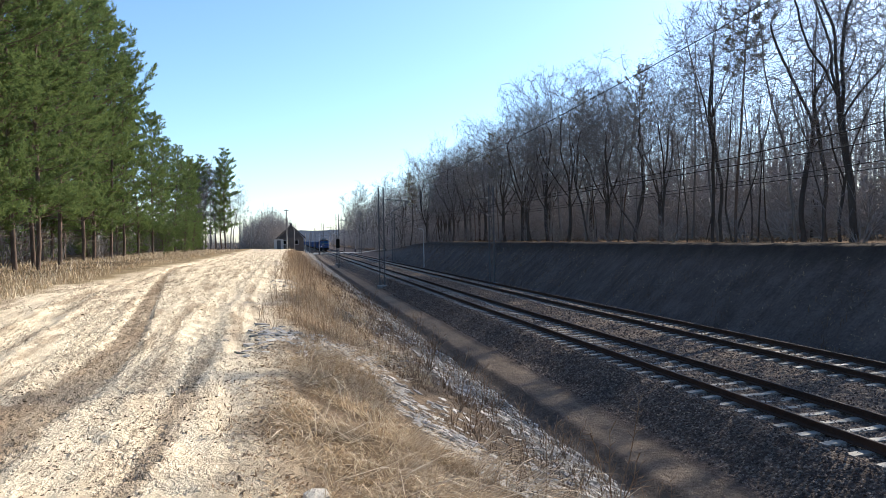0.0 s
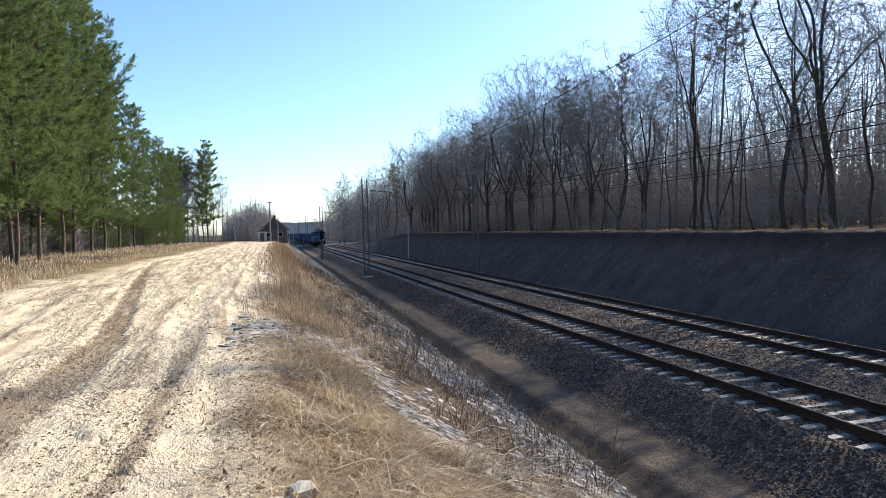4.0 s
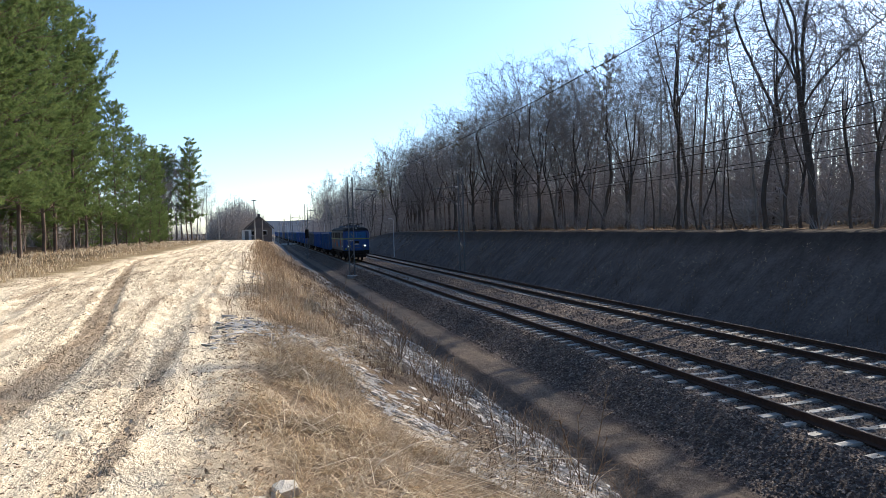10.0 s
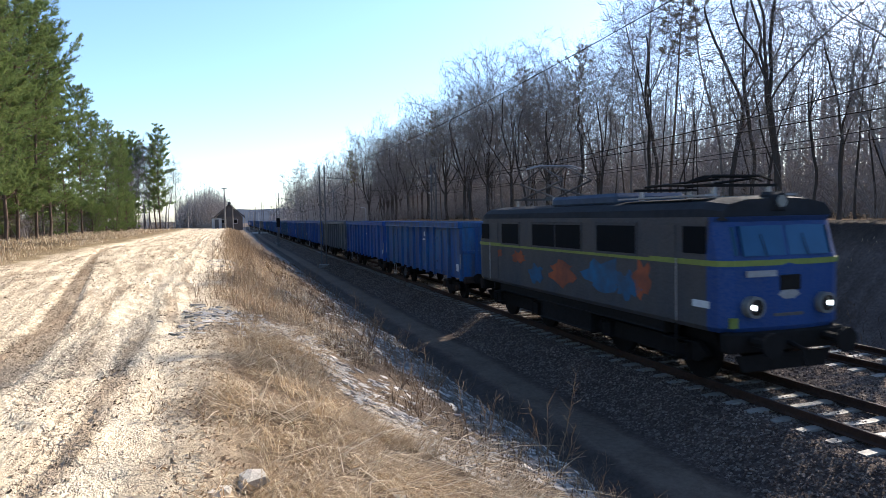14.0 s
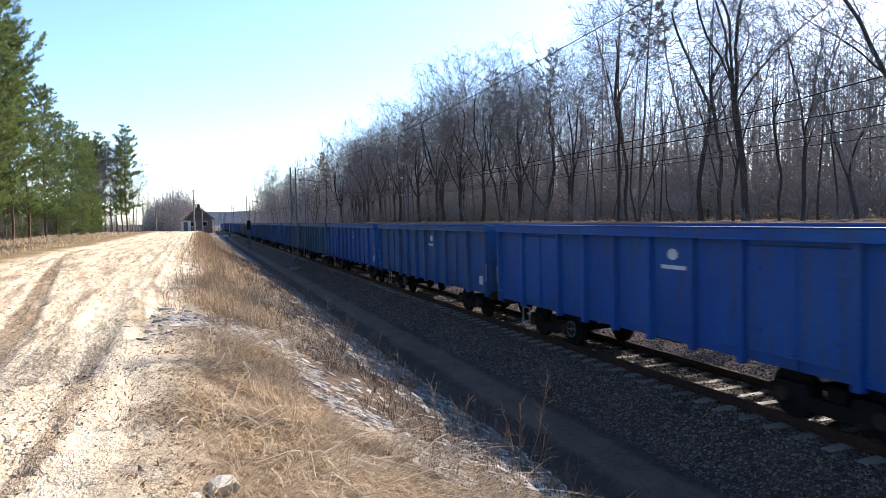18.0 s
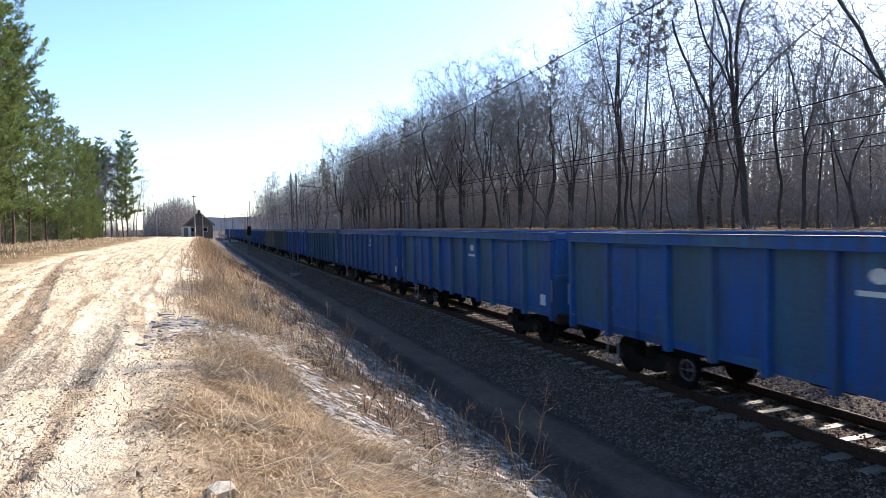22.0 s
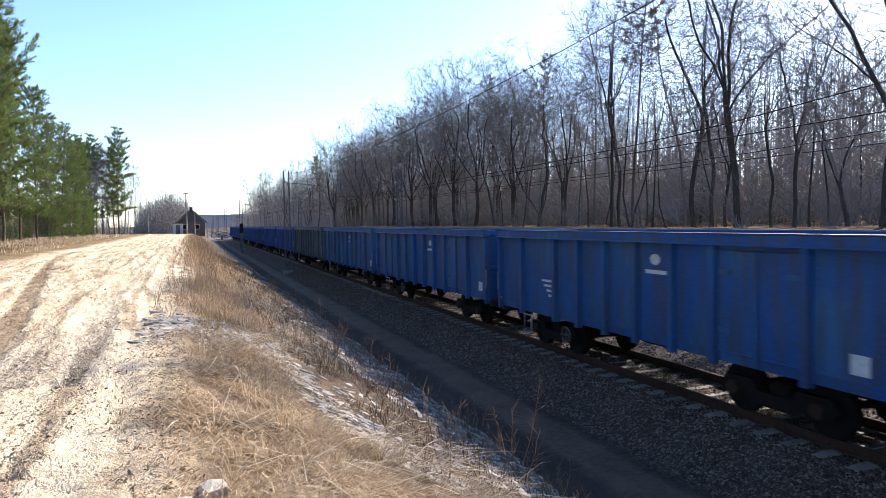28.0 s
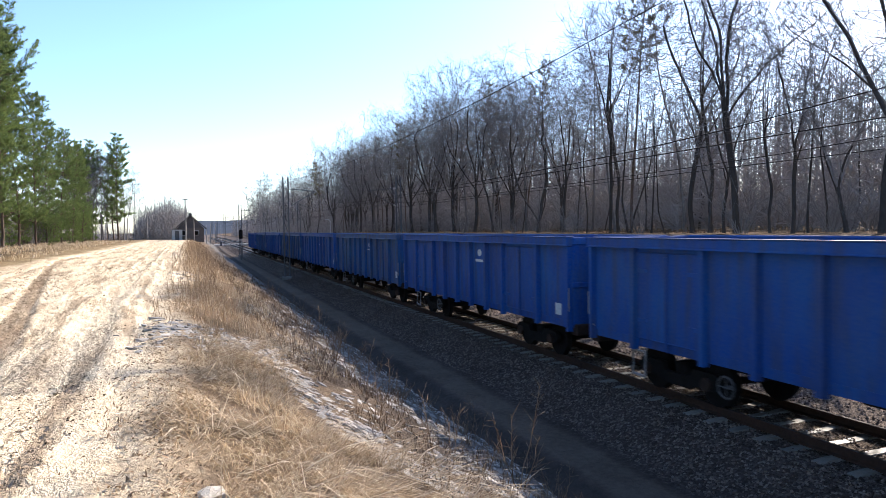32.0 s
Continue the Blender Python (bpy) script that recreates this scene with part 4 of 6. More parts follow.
# ---- overhead line ----
def build_mast(x, y, toward):
    """A lattice mast with a cantilever that holds the wires over one track."""
    m = thing("catenary_mast", "grey steel lattice mast with a bracket for overhead wires", "mast", "overhead line masts", at=pose(x, y, -0.75))
    for sx in (-.22, .22):
        part("post", Solid().box(sx - .045, sx + .045, -.09, .09, 0, 9.0), MAT_STEEL, m)
    lace = Solid()
    for i in range(13):
        z, s = .3 + i * .66, (-1) ** i
        for yy in (-.08, .08):
            lace.tube([(-.22 * s, yy, z), (.22 * s, yy, z + .66)], .014, 4)
    part("lacing", lace, MAT_STEEL, m)
    part("foundation", Solid().soft(-.45, .45, -.4, .4, -.3, .25, .04), MAT_POLE, m, "concrete foot")
    d = toward - x
    part("top_tube", Solid().tube([(0, 0, 8.0), (d, 0, 7.75)], .04, 6), MAT_STEEL, m)
    part("strut", Solid().tube([(0, 0, 6.2), (d * .95, 0, 7.7)], .04, 6), MAT_STEEL, m)
    part("registration_arm", Solid().tube([(d * .35, 0, 6.75), (d * 1.0, 0, 6.05)], .028, 5), MAT_STEEL, m)
    for a, b in (((d * .06, 0, 7.98), (d * .18, 0, 7.95)), ((d * .06, 0, 6.3), (d * .17, 0, 6.48))):
        part("insulator", Solid().tube([a, b], .08, 8), MAT_INSULATOR, m, "brown porcelain insulator")
    return m


MAT_POLE = plain("pole_concrete", (.3, .28, .26), (.2, .19, .17), 8.0, 0.9)
MAT_INSULATOR = plain("glazed_porcelain", (.5, .46, .42), (.3, .26, .22), 8.0, 0.25, 0, 0)
for yy in (-1.5, 60.5, 122, 183, 244, 305):
    build_mast(7.75, yy, HEAD)
    build_mast(17.6, yy - 1.5, FAR)


def build_wires(x):
    w = thing("overhead_wires", "black contact and carrier wires over the track", "overhead wires", "overhead wires", "structure")
    ys = (-63, -1.5, 60.5, 122, 183, 244, 305)
    part("contact_wire", Solid().tube([(x, a, 5.2) for a in ys], .011, 5), MAT_WIRE, w)
    pts, drops = [], []
    for a, b in zip(ys, ys[1:]):
        for s in range(20):
            q = s / 10 - 1
            pts.append((x, a + (b - a) * s / 20, 5.32 + 1.7 * abs(q) ** 4.5))
            if s % 4 == 2:
                drops.append(pts[-1])
    part("carrier_wire", Solid().tube(pts, .011, 5), MAT_WIRE, w)
    for p in drops:
        part("dropper", Solid().tube([(x, p[1], 5.2), p], .005, 4), MAT_WIRE, w)


build_wires(HEAD)
build_wires(FAR)
fw = thing("feeder_wire", "black feeder wire strung along the mast tops", "overhead wire", kind="structure")
part("wire", Solid().tube([(7.8, a + (b - a) * s / 12, 8.0 - .95 * (1 - (s / 6 - 1) ** 2)) for a, b in ((-63.5, -1.5), (-1.5, 60.5), (60.5, 122), (122, 183)) for s in range(12)] + [(7.8, 183, 8.0)], .008, 5), MAT_WIRE, fw)

# ---- crossing, gatehouse and distance ----
MAT_ASPHALT = plain("crossing_asphalt", (.5, .46, .4), (.38, .35, .31), 6.0, 0.9)
cr = thing("level_crossing", "pale worn road across the tracks", "level crossing", kind="structure")
part("deck", Solid().box(5.5, 20, 196, 203, -.4, .012), MAT_ASPHALT, cr)
slope = Solid()
for i in range(12):
    xa, xb = 20 + i * 3, 23 + i * 3
    za, zb = [float(land(q, 200, False)) + .06 if q > 20.5 else .012 for q in (xa, xb)]
    slope.sweep(((-3, 0), (3, 0), (3, -.5), (-3, -.5)), [((xa, 199.5, za), (0, 1, 0), (0, 0, 1)), ((xb, 199.5, zb), (0, 1, 0), (0, 0, 1))])
part("approach", slope, MAT_ASPHALT, cr)
for x, y in ((7.2, 194), (18.4, 206)):
    g = thing("crossing_barrier", "raised striped barrier beside the crossing", "barrier", "crossing barriers", at=pose(x, y, float(land(x, y, False))))
    part("pedestal", Solid().soft(-.25, .25, -.25, .25, -.1, 1.1, .04), MAT_ROOF, g)
    part("boom", Solid().tube([(0, 0, 1.0), (0, .2, 6.0)], .06, 6), MAT_WALL, g)

hs = thing("gatehouse", "crossing keeper's house with dark steep roof", "house", at=pose(-.4, 152, float(land(-.4, 152, False))))
part("wall", Solid().box(-2.6, 2.6, -3.2, 3.2, -.5, 2.4), MAT_BOARDS, hs)
for sx in (-1, 1):
    part("roof_slope", Solid().sweep(((0, 0), (.0, .14), (3.1, -2.66), (3.1, -2.8)), [((0, -3.7, 5.0), (sx, 0, 0), (0, 0, 1)), ((0, 3.7, 5.0), (sx, 0, 0), (0, 0, 1))]), MAT_ROOF, hs)
part("gable", Solid().sweep(((-2.6, 2.4), (2.6, 2.4), (0, 4.85)), [((0, -3.2, 0), (1, 0, 0), (0, 0, 1)), ((0, 3.2, 0), (1, 0, 0), (0, 0, 1))]), MAT_ROOF, hs, "dark boarded gable")
part("chimney", Solid().soft(-.3, .3, .6, 1.2, 4.2, 5.6, .03), MAT_ROOF, hs)
for x in (-1.2, 1.1):
    wd = part("window", Solid().box(x - .5, x + .5, -3.24, -3.19, .9, 1.9), MAT_WALL, hs, "small window with pale frame")
    part("pane", Solid().box(x - .42, x + .42, -3.255, -3.242, .98, 1.82), MAT_BLACK, wd, "dark glass")
hut = thing("equipment_hut", "small pale flat-roofed hut", "hut", at=pose(-3.0, 149, float(land(-3, 149, False))))
part("wall", Solid().soft(-.95, .95, -1, 1, -.2, 2.1, .03), MAT_WALL, hut)
part("roof", Solid().soft(-1.05, 1.05, -1.1, 1.1, 2.1, 2.22, .03), MAT_CONCRETE, hut)
part("door", Solid().box(-.4, .4, -1.03, -1.0, 0, 1.9), MAT_STEEL, hut)


def build_pole(x, y, h, r, cross=0.0):
    p = thing("utility_pole", "grey concrete pole" + (" with a short crossarm" if cross else " beside the railway line"), "pole", "utility poles", at=pose(x, y, float(land(x, y, False))))
    part("shaft", Solid().tube([(0, 0, -.4), (0, 0, h)], [r, r * .6], 8), MAT_POLE, p)
    if cross:
        part("crossarm", Solid().box(-cross, cross, -.06, .06, h - .25, h - .12), MAT_STEEL, p)


build_pole(-1.25, 141, 8.1, .17, .5)
build_pole(.25, 141, 4.2, .12)
build_pole(3.6, 205, 5.5, .12)
build_pole(5.0, 215, 6.0, .12)
build_pole(7.0, 236, 6.5, .12)
build_pole(-11, 190, 7.0, .14)


def build_signal(x, y, h):
    s = thing("railway_signal", "dark railway signal head on a thin mast", "signal", at=pose(x, y, float(land(x, y, False))))
    part("shaft", Solid().tube([(0, 0, -.3), (0, 0, h)], .07, 8), MAT_STEEL, s)
    part("head", Solid().soft(-.28, .28, -.15, .15, h - 1.7, h - .3, .05), MAT_BLACK, s)
    part("ladder", Solid().box(-.2, -.16, .12, .16, 0, h - 1).box(.16, .2, .12, .16, 0, h - 1), MAT_STEEL, s)


build_signal(6.9, 108, 4.9)
lamp = thing("lamp_post", "thin pale lamp post on the bank", "street lamp", at=pose(18.6, 97, float(land(18.6, 97, False))))
part("shaft", Solid().tube([(0, 0, -.3), (0, 0, 5.4), (-.25, 0, 5.6)], .06, 8), MAT_WALL, lamp)
part("lantern", Solid().soft(-.75, -.2, -.12, .12, 5.55, 5.68, .03), MAT_WALL, lamp)

hill = np.linspace(-60, 1500, 90)
hz = 17 + 6 * fbm(hill, hill * 0, .004, 3, 21) + 1.4 * fbm(hill, hill * 0, .05, 3, 22)
hv, hf = [], []
for i, (x, z) in enumerate(zip(hill, hz)):
    hv += [(x, 900, 0), (x, 960, float(z)), (x, 1100, float(z))]
for i in range(len(hill) - 1):
    for j in (0, 1):
        hf.append((i * 3 + j, i * 3 + 3 + j, i * 3 + 4 + j, i * 3 + 1 + j))
# the blue of distant haze is mixed into the hill's base colour
MAT_HILL = plain("hazed_far_hill", (.075, .088, .115), (.055, .065, .085), .05, 1.0, bump=0)
thing("distant_hill", "far wooded rise on the horizon, coloured blue-grey for haze", "hill", kind="structure", data=mesh_of("distant_hill", hv, hf, (MAT_HILL,)))


# ---- train ----
PITCH = [14.6, 14.6] + [15.18] * 10 + [13.5, 13.55, 13.7, 14.85] + [15.02] * 10
COLOURS = ["steel", "bright", "dark", "bright", "steel", "bright", "teal", "patch", "patch", "steel", "teal", "bright", "dark", "brown", "steel", "steel", "patch", "dark", "bright", "bright",
           "steel", "bright", "steel", "bright", "steel", "bright"]
SAY = {"bright": "bright blue", "steel": "faded blue", "dark": "dark grey-green", "teal": "teal blue", "patch": "patchy blue", "brown": "grey-brown"}


def front(t):
    """Where the engine's nose stands along the line at t seconds."""
    ts = (0, 3, 6, 9, 11, 12, 13, 13.5, 14)
    ps = (231.5, 185.6, 138.9, 91.9, 59.9, 43.6, 27.1, 18.8, 10.5)
    return 10.5 - 16.27 * (t - 14) if t >= 14 else float(np.interp(t, ts, ps))


def loft(rings, close_top=True):
    """Skin over plan outlines given level by level: rows of (x, y, z)."""
    s = Solid()
    n = len(rings[0])
    for r in rings:
        s.v += [tuple(p) for p in r]
    for i in range(len(rings) - 1):
        for j in range(n):
            s.f.append((i * n + j, i * n + (j + 1) % n, (i + 1) * n + (j + 1) % n, (i + 1) * n + j))
    s.f.append(tuple(reversed(range(n))))
    if close_top:
        s.f.append(tuple((len(rings) - 1) * n + j for j in range(n)))
    return s


MAT_MARK = plain("white_stencil", (.62, .63, .64), (.4, .41, .42), 14.0, 0.7, bump=0)
MAT_STEP = plain("step_iron", (.34, .34, .35), (.22, .21, .2), 12.0, 0.6, 0.2)
MAT_DULL = plain("dull_iron", (.13, .125, .12), (.08, .075, .07), 12.0, 0.8)
MAT_RUSTY = plain("rusty_underside", (.06, .04, .03), (.03, .023, .02), 9.0, 0.9)


def build_wagon(length, colour):
    """An open coal wagon: ribbed walls with doors near both ends, floor, bogies, buffers, steps and stencils."""
    w = thing("freight_wagon", "open-top %s steel coal wagon with ribbed sides" % SAY[colour], "freight wagon", "coal wagons of the train")
    h = length / 2 - .48
    paint = PAINT[colour]
    k = 2 * h / 14.06
    ribs = [.06] + [q * k for q in (1.73, 3.94, 5.2, 6.49, 7.77, 9.05, 10.31, 12.4)] + [2 * h - .06]
    for s in (-1, 1):
        side = part("side_wall", Solid().box(s * 1.345, s * 1.375, -h, h, 1.12, 3.1), paint, w)
        for i, q in enumerate(ribs):
            y = -h + q
            edge = i in (0, len(ribs) - 1)
            wd = .055 if edge else .08
            part("rib", Solid().sweep(((-wd, 0), (wd, 0), (wd * .85, .14), (-wd * .85, .14)), [((s * 1.37, y, .9), (0, 1, 0), (s, 0, 0)), ((s * 1.37, y, 3.12), (0, 1, 0), (s, 0, 0))]), paint, side)
        for q0, q1 in zip(ribs, ribs[1:]):
            a, b = -h + q0 + .09, -h + q1 - .09
            door = q1 - q0 > 2.0
            if door:
                for c, d in ((a + .02, (a + b) / 2 - .015), ((a + b) / 2 + .015, b - .02)):
                    dr = part("door", Solid().soft(s * 1.37, s * 1.41, c, d, 1.16, 2.98, .015), paint, side)
                    ya, yb_ = (c, c + .3) if c == a + .02 else (d - .3, d)
                    for z in (1.5, 2.55):
                        part("hinge", Solid().box(s * 1.41, s * 1.435, ya, yb_, z, z + .08), paint, dr)
                part("door_bar", Solid().tube([(s * 1.44, (a + b) / 2, 1.0), (s * 1.44, (a + b) / 2, 2.9)], .035, 6), paint, side)
            part("lower_panel", Solid().box(s * 1.35, s * 1.379, a, b, .97, 1.15), paint, side)
        if colour == "patch":
            for i in (1, 2, 4, 6, 8):
                a, b = -h + ribs[i] + .09, -h + ribs[i + 1] - .09
                if b - a < 1.9:
                    part("repainted_panel", Solid().box(s * 1.37, s * 1.3795, a, b, 1.16, 3.06), PAINT["repaint"], side, "grey-teal repainted panel")
        ring = [(s * 1.42, -h + 9.75 * k + .2 * math.cos(q * .5236), .62 + .2 * math.sin(q * .5236)) for q in range(13)]
        wheel = Solid().tube(ring, .02, 5, False)
        for q in range(0, 12, 3):
            wheel.tube([(s * 1.42, -h + 9.75 * k, .62), ring[q]], .012, 4)
        part("brake_wheel", wheel.tube([(s * 1.3, -h + 9.75 * k, .62), (s * 1.44, -h + 9.75 * k, .62)], .03, 6), MAT_DULL, w, "small spoked brake wheel")
        part("top_rail", Solid().soft(s * 1.38, s * 1.53, -h - .02, h + .02, 3.07, 3.29, .03), paint, side)
        part("stencil", Solid().box(s * 1.3755, s * 1.3785, -h + 5.45 * k, -h + 6.2 * k, 2.42, 2.5), MAT_MARK, side, "white lettering worn to a bar")
        part("emblem", Solid().sweep([(.16 * math.cos(t * .7), .12 * math.sin(t * .7)) for t in range(9)], [((s * 1.3755, -h + 5.85 * k, 2.72), (0, 1, 0), (0, 0, 1)), ((s * 1.3785, -h + 5.85 * k, 2.72), (0, 1, 0), (0, 0, 1))]), MAT_MARK, side, "small white emblem")
        for r in range(4):
            part("stencil", Solid().box(s * 1.3755, s * 1.3785, -h + 10.65 * k - .35 + .1 * (r % 2), -h + 10.65 * k + .5 - .12 * r, 1.9 - r * .13, 1.96 - r * .13), MAT_MARK, side, "faded white lettering worn to a bar")
        part("label_plate", Solid().box(s * 1.376, s * 1.381, -h + .55, -h + .85, 1.25, 1.55), MAT_MARK, side, "white label plate")
    for s in (-1, 1):
        end = part("end_wall", Solid().box(-1.39, 1.39, s * h - .035, s * h + .035, 1.0, 3.1), paint, w)
        part("end_rail", Solid().soft(-1.38, 1.38, s * h - .07, s * h + .07, 3.08, 3.28, .025), paint, end)
        part("end_band", Solid().soft(-1.4, 1.4, s * h - .08, s * h + .08, 2.0, 2.14, .02), paint, end)
        for x in (-.8, 0, .8):
            part("end_post", Solid().box(x - .06, x + .06, s * h - .085, s * h + .085, 1.0, 3.08), paint, end)
        part("headstock", Solid().soft(-1.35, 1.35, s * h - .14, s * h + .14, .8, 1.08, .03), MAT_RUSTY, w)
        part("coupling", Solid().tube([(0, s * h, .98), (0, s * (h + .45), .92)], .06, 6), MAT_BLACK, w)
        for q in (-.875, .875):
            part("buffer", Solid().tube([(q, s * h, 1.0), (q, s * (h + .42), 1.0)], .09, 8).tube([(q, s * (h + .4), 1.0), (q, s * (h + .46), 1.0)], .22, 12), MAT_BLACK, w)
        for q in (-1, 1):
            part("handrail", Solid().tube([(q * 1.45, s * (h - .12), 1.2), (q * 1.5, s * (h + .03), 1.5), (q * 1.5, s * (h + .03), 2.0)], .014, 5), MAT_STEP, w)
    part("floor", Solid().box(-1.34, 1.34, -h, h, 1.0, 1.1), MAT_RUSTY, w, "rusty steel floor")
    part("centre_sill", Solid().soft(-.3, .3, -h + .1, h - .1, .82, 1.0, .03), MAT_BLACK, w)
    part("brake_cylinder", Solid().tube([(.1, .3, .72), (.1, 1.2, .72)], .2, 10), MAT_BLACK, w)
    for x in (-1.25, 1.25):
        part("sole_bar", Solid().soft(x - .07, x + .07, -h + .1, h - .1, .97, 1.06, .02), MAT_BLACK, w)
    for s in (-1, 1):
        yb = s * (h - 2.55)
        frame_ = Solid()
        for x in (-1.0, 1.0):
            frame_.sweep(((-1.25, .5), (-1.1, .68), (-.45, .68), (-.35, .5), (.35, .5), (.45, .68), (1.1, .68), (1.25, .5), (1.1, .36), (.6, .36), (.4, .26), (-.4, .26), (-.6, .36), (-1.1, .36)), [((x - .06, yb, 0), (0, 1, 0), (0, 0, 1)), ((x + .06, yb, 0), (0, 1, 0), (0, 0, 1))])
        frame_.soft(-.95, .95, yb - .2, yb + .2, .42, .72, .04)
        bog = part("bogie", frame_, MAT_BLACK, w, "dark cast two-axle bogie")
        for a in (-.9, .9):
            ws = Solid().tube([(-1.02, yb + a, .46), (1.02, yb + a, .46)], .08, 8)
            for q in (-1, 1):
                ws.tube([(q * .69, yb + a, .46), (q * .72, yb + a, .46)], .49, 24).tube([(q * .72, yb + a, .46), (q * .83, yb + a, .46)], .46, 24)
            part("wheelset", ws, MAT_BLACK, bog)
            for q in (-1, 1):
                part("axlebox", Solid().tube([(q * 1.0, yb + a, .46), (q * 1.14, yb + a, .46)], .13, 10), MAT_RUSTY, bog)
    for s in (-1, 1):
        y = h - 2.0
        part("step", Solid().tube([(s * 1.4, y, .9), (s * 1.42, y, .36), (s * 1.42, y + .42, .36), (s * 1.4, y + .42, .9)], .022, 5).tube([(s * 1.42, y, .36), (s * 1.42, y + .42, .36)], .035, 5).tube([(s * 1.41, y, .88), (s * 1.41, y + .42, .88)], .022, 5), MAT_STEP, w, "pale iron step")
    return w


MAT_LOCO_BLUE = painted("locomotive_blue", (.004, .034, .16), (.007, .045, .18), .5, .1, .62)
MAT_LOCO_GREY = painted("locomotive_grey", (.05, .047, .047), (.022, .03, .046), .9, .5, .7)
MAT_LOCO_ROOF = plain("locomotive_roof", (.032, .034, .038), (.02, .021, .024), 5.0, 0.78, 0.0)
MAT_FAIRING = plain("roof_fairing", (.07, .095, .14), (.045, .06, .09), 5.0, 0.72, 0.0)
MAT_STRIPE = plain("yellow_green_stripe", (.2, .24, .05), (.13, .16, .04), 10.0, 0.6, bump=0)
MAT_ORANGE = plain("orange_spray", (.32, .1, .045), (.12, .06, .05), 2.2, 0.8, bump=0)
MAT_CYAN = plain("blue_spray", (.04, .13, .26), (.06, .07, .09), 2.2, 0.8, bump=0)
MAT_GLASS = plain("side_glass", (.007, .008, .01), (.005, .006, .008), 3.0, 0.75, 0, 0)
MAT_SCREEN = plain("tinted_windscreen", (.025, .075, .15), (.018, .055, .11), 2.0, 0.1, 0.3, 0)
MAT_WHITE = plain("lamp_ring", (.22, .22, .21), (.15, .15, .145), 20.0, 0.4, 0.3, 0)
glow = Nodes("headlamp_light")
glow.b.inputs["Emission Color"].default_value, glow.b.inputs["Emission Strength"].default_value = (1, .95, .85, 1), 30.0
MAT_LAMP = glow.done((.9, .9, .85), .3)
END = 13.45


def cab_ring(z, hw, cut, back, flip):
    """Half of the body's outline at one height: a rounded nose and straight flanks."""
    pts = [(-hw, back), (-hw, cut + .5), (-hw + .05, cut + .26), (-hw + .3, cut + .1), (-.6, cut + .02), (0, cut), (.6, cut + .02), (hw - .3, cut + .1), (hw - .05, cut + .26), (hw, cut + .5), (hw, back)]
    return [(x, END - y if flip else y, z) for x, y in pts]


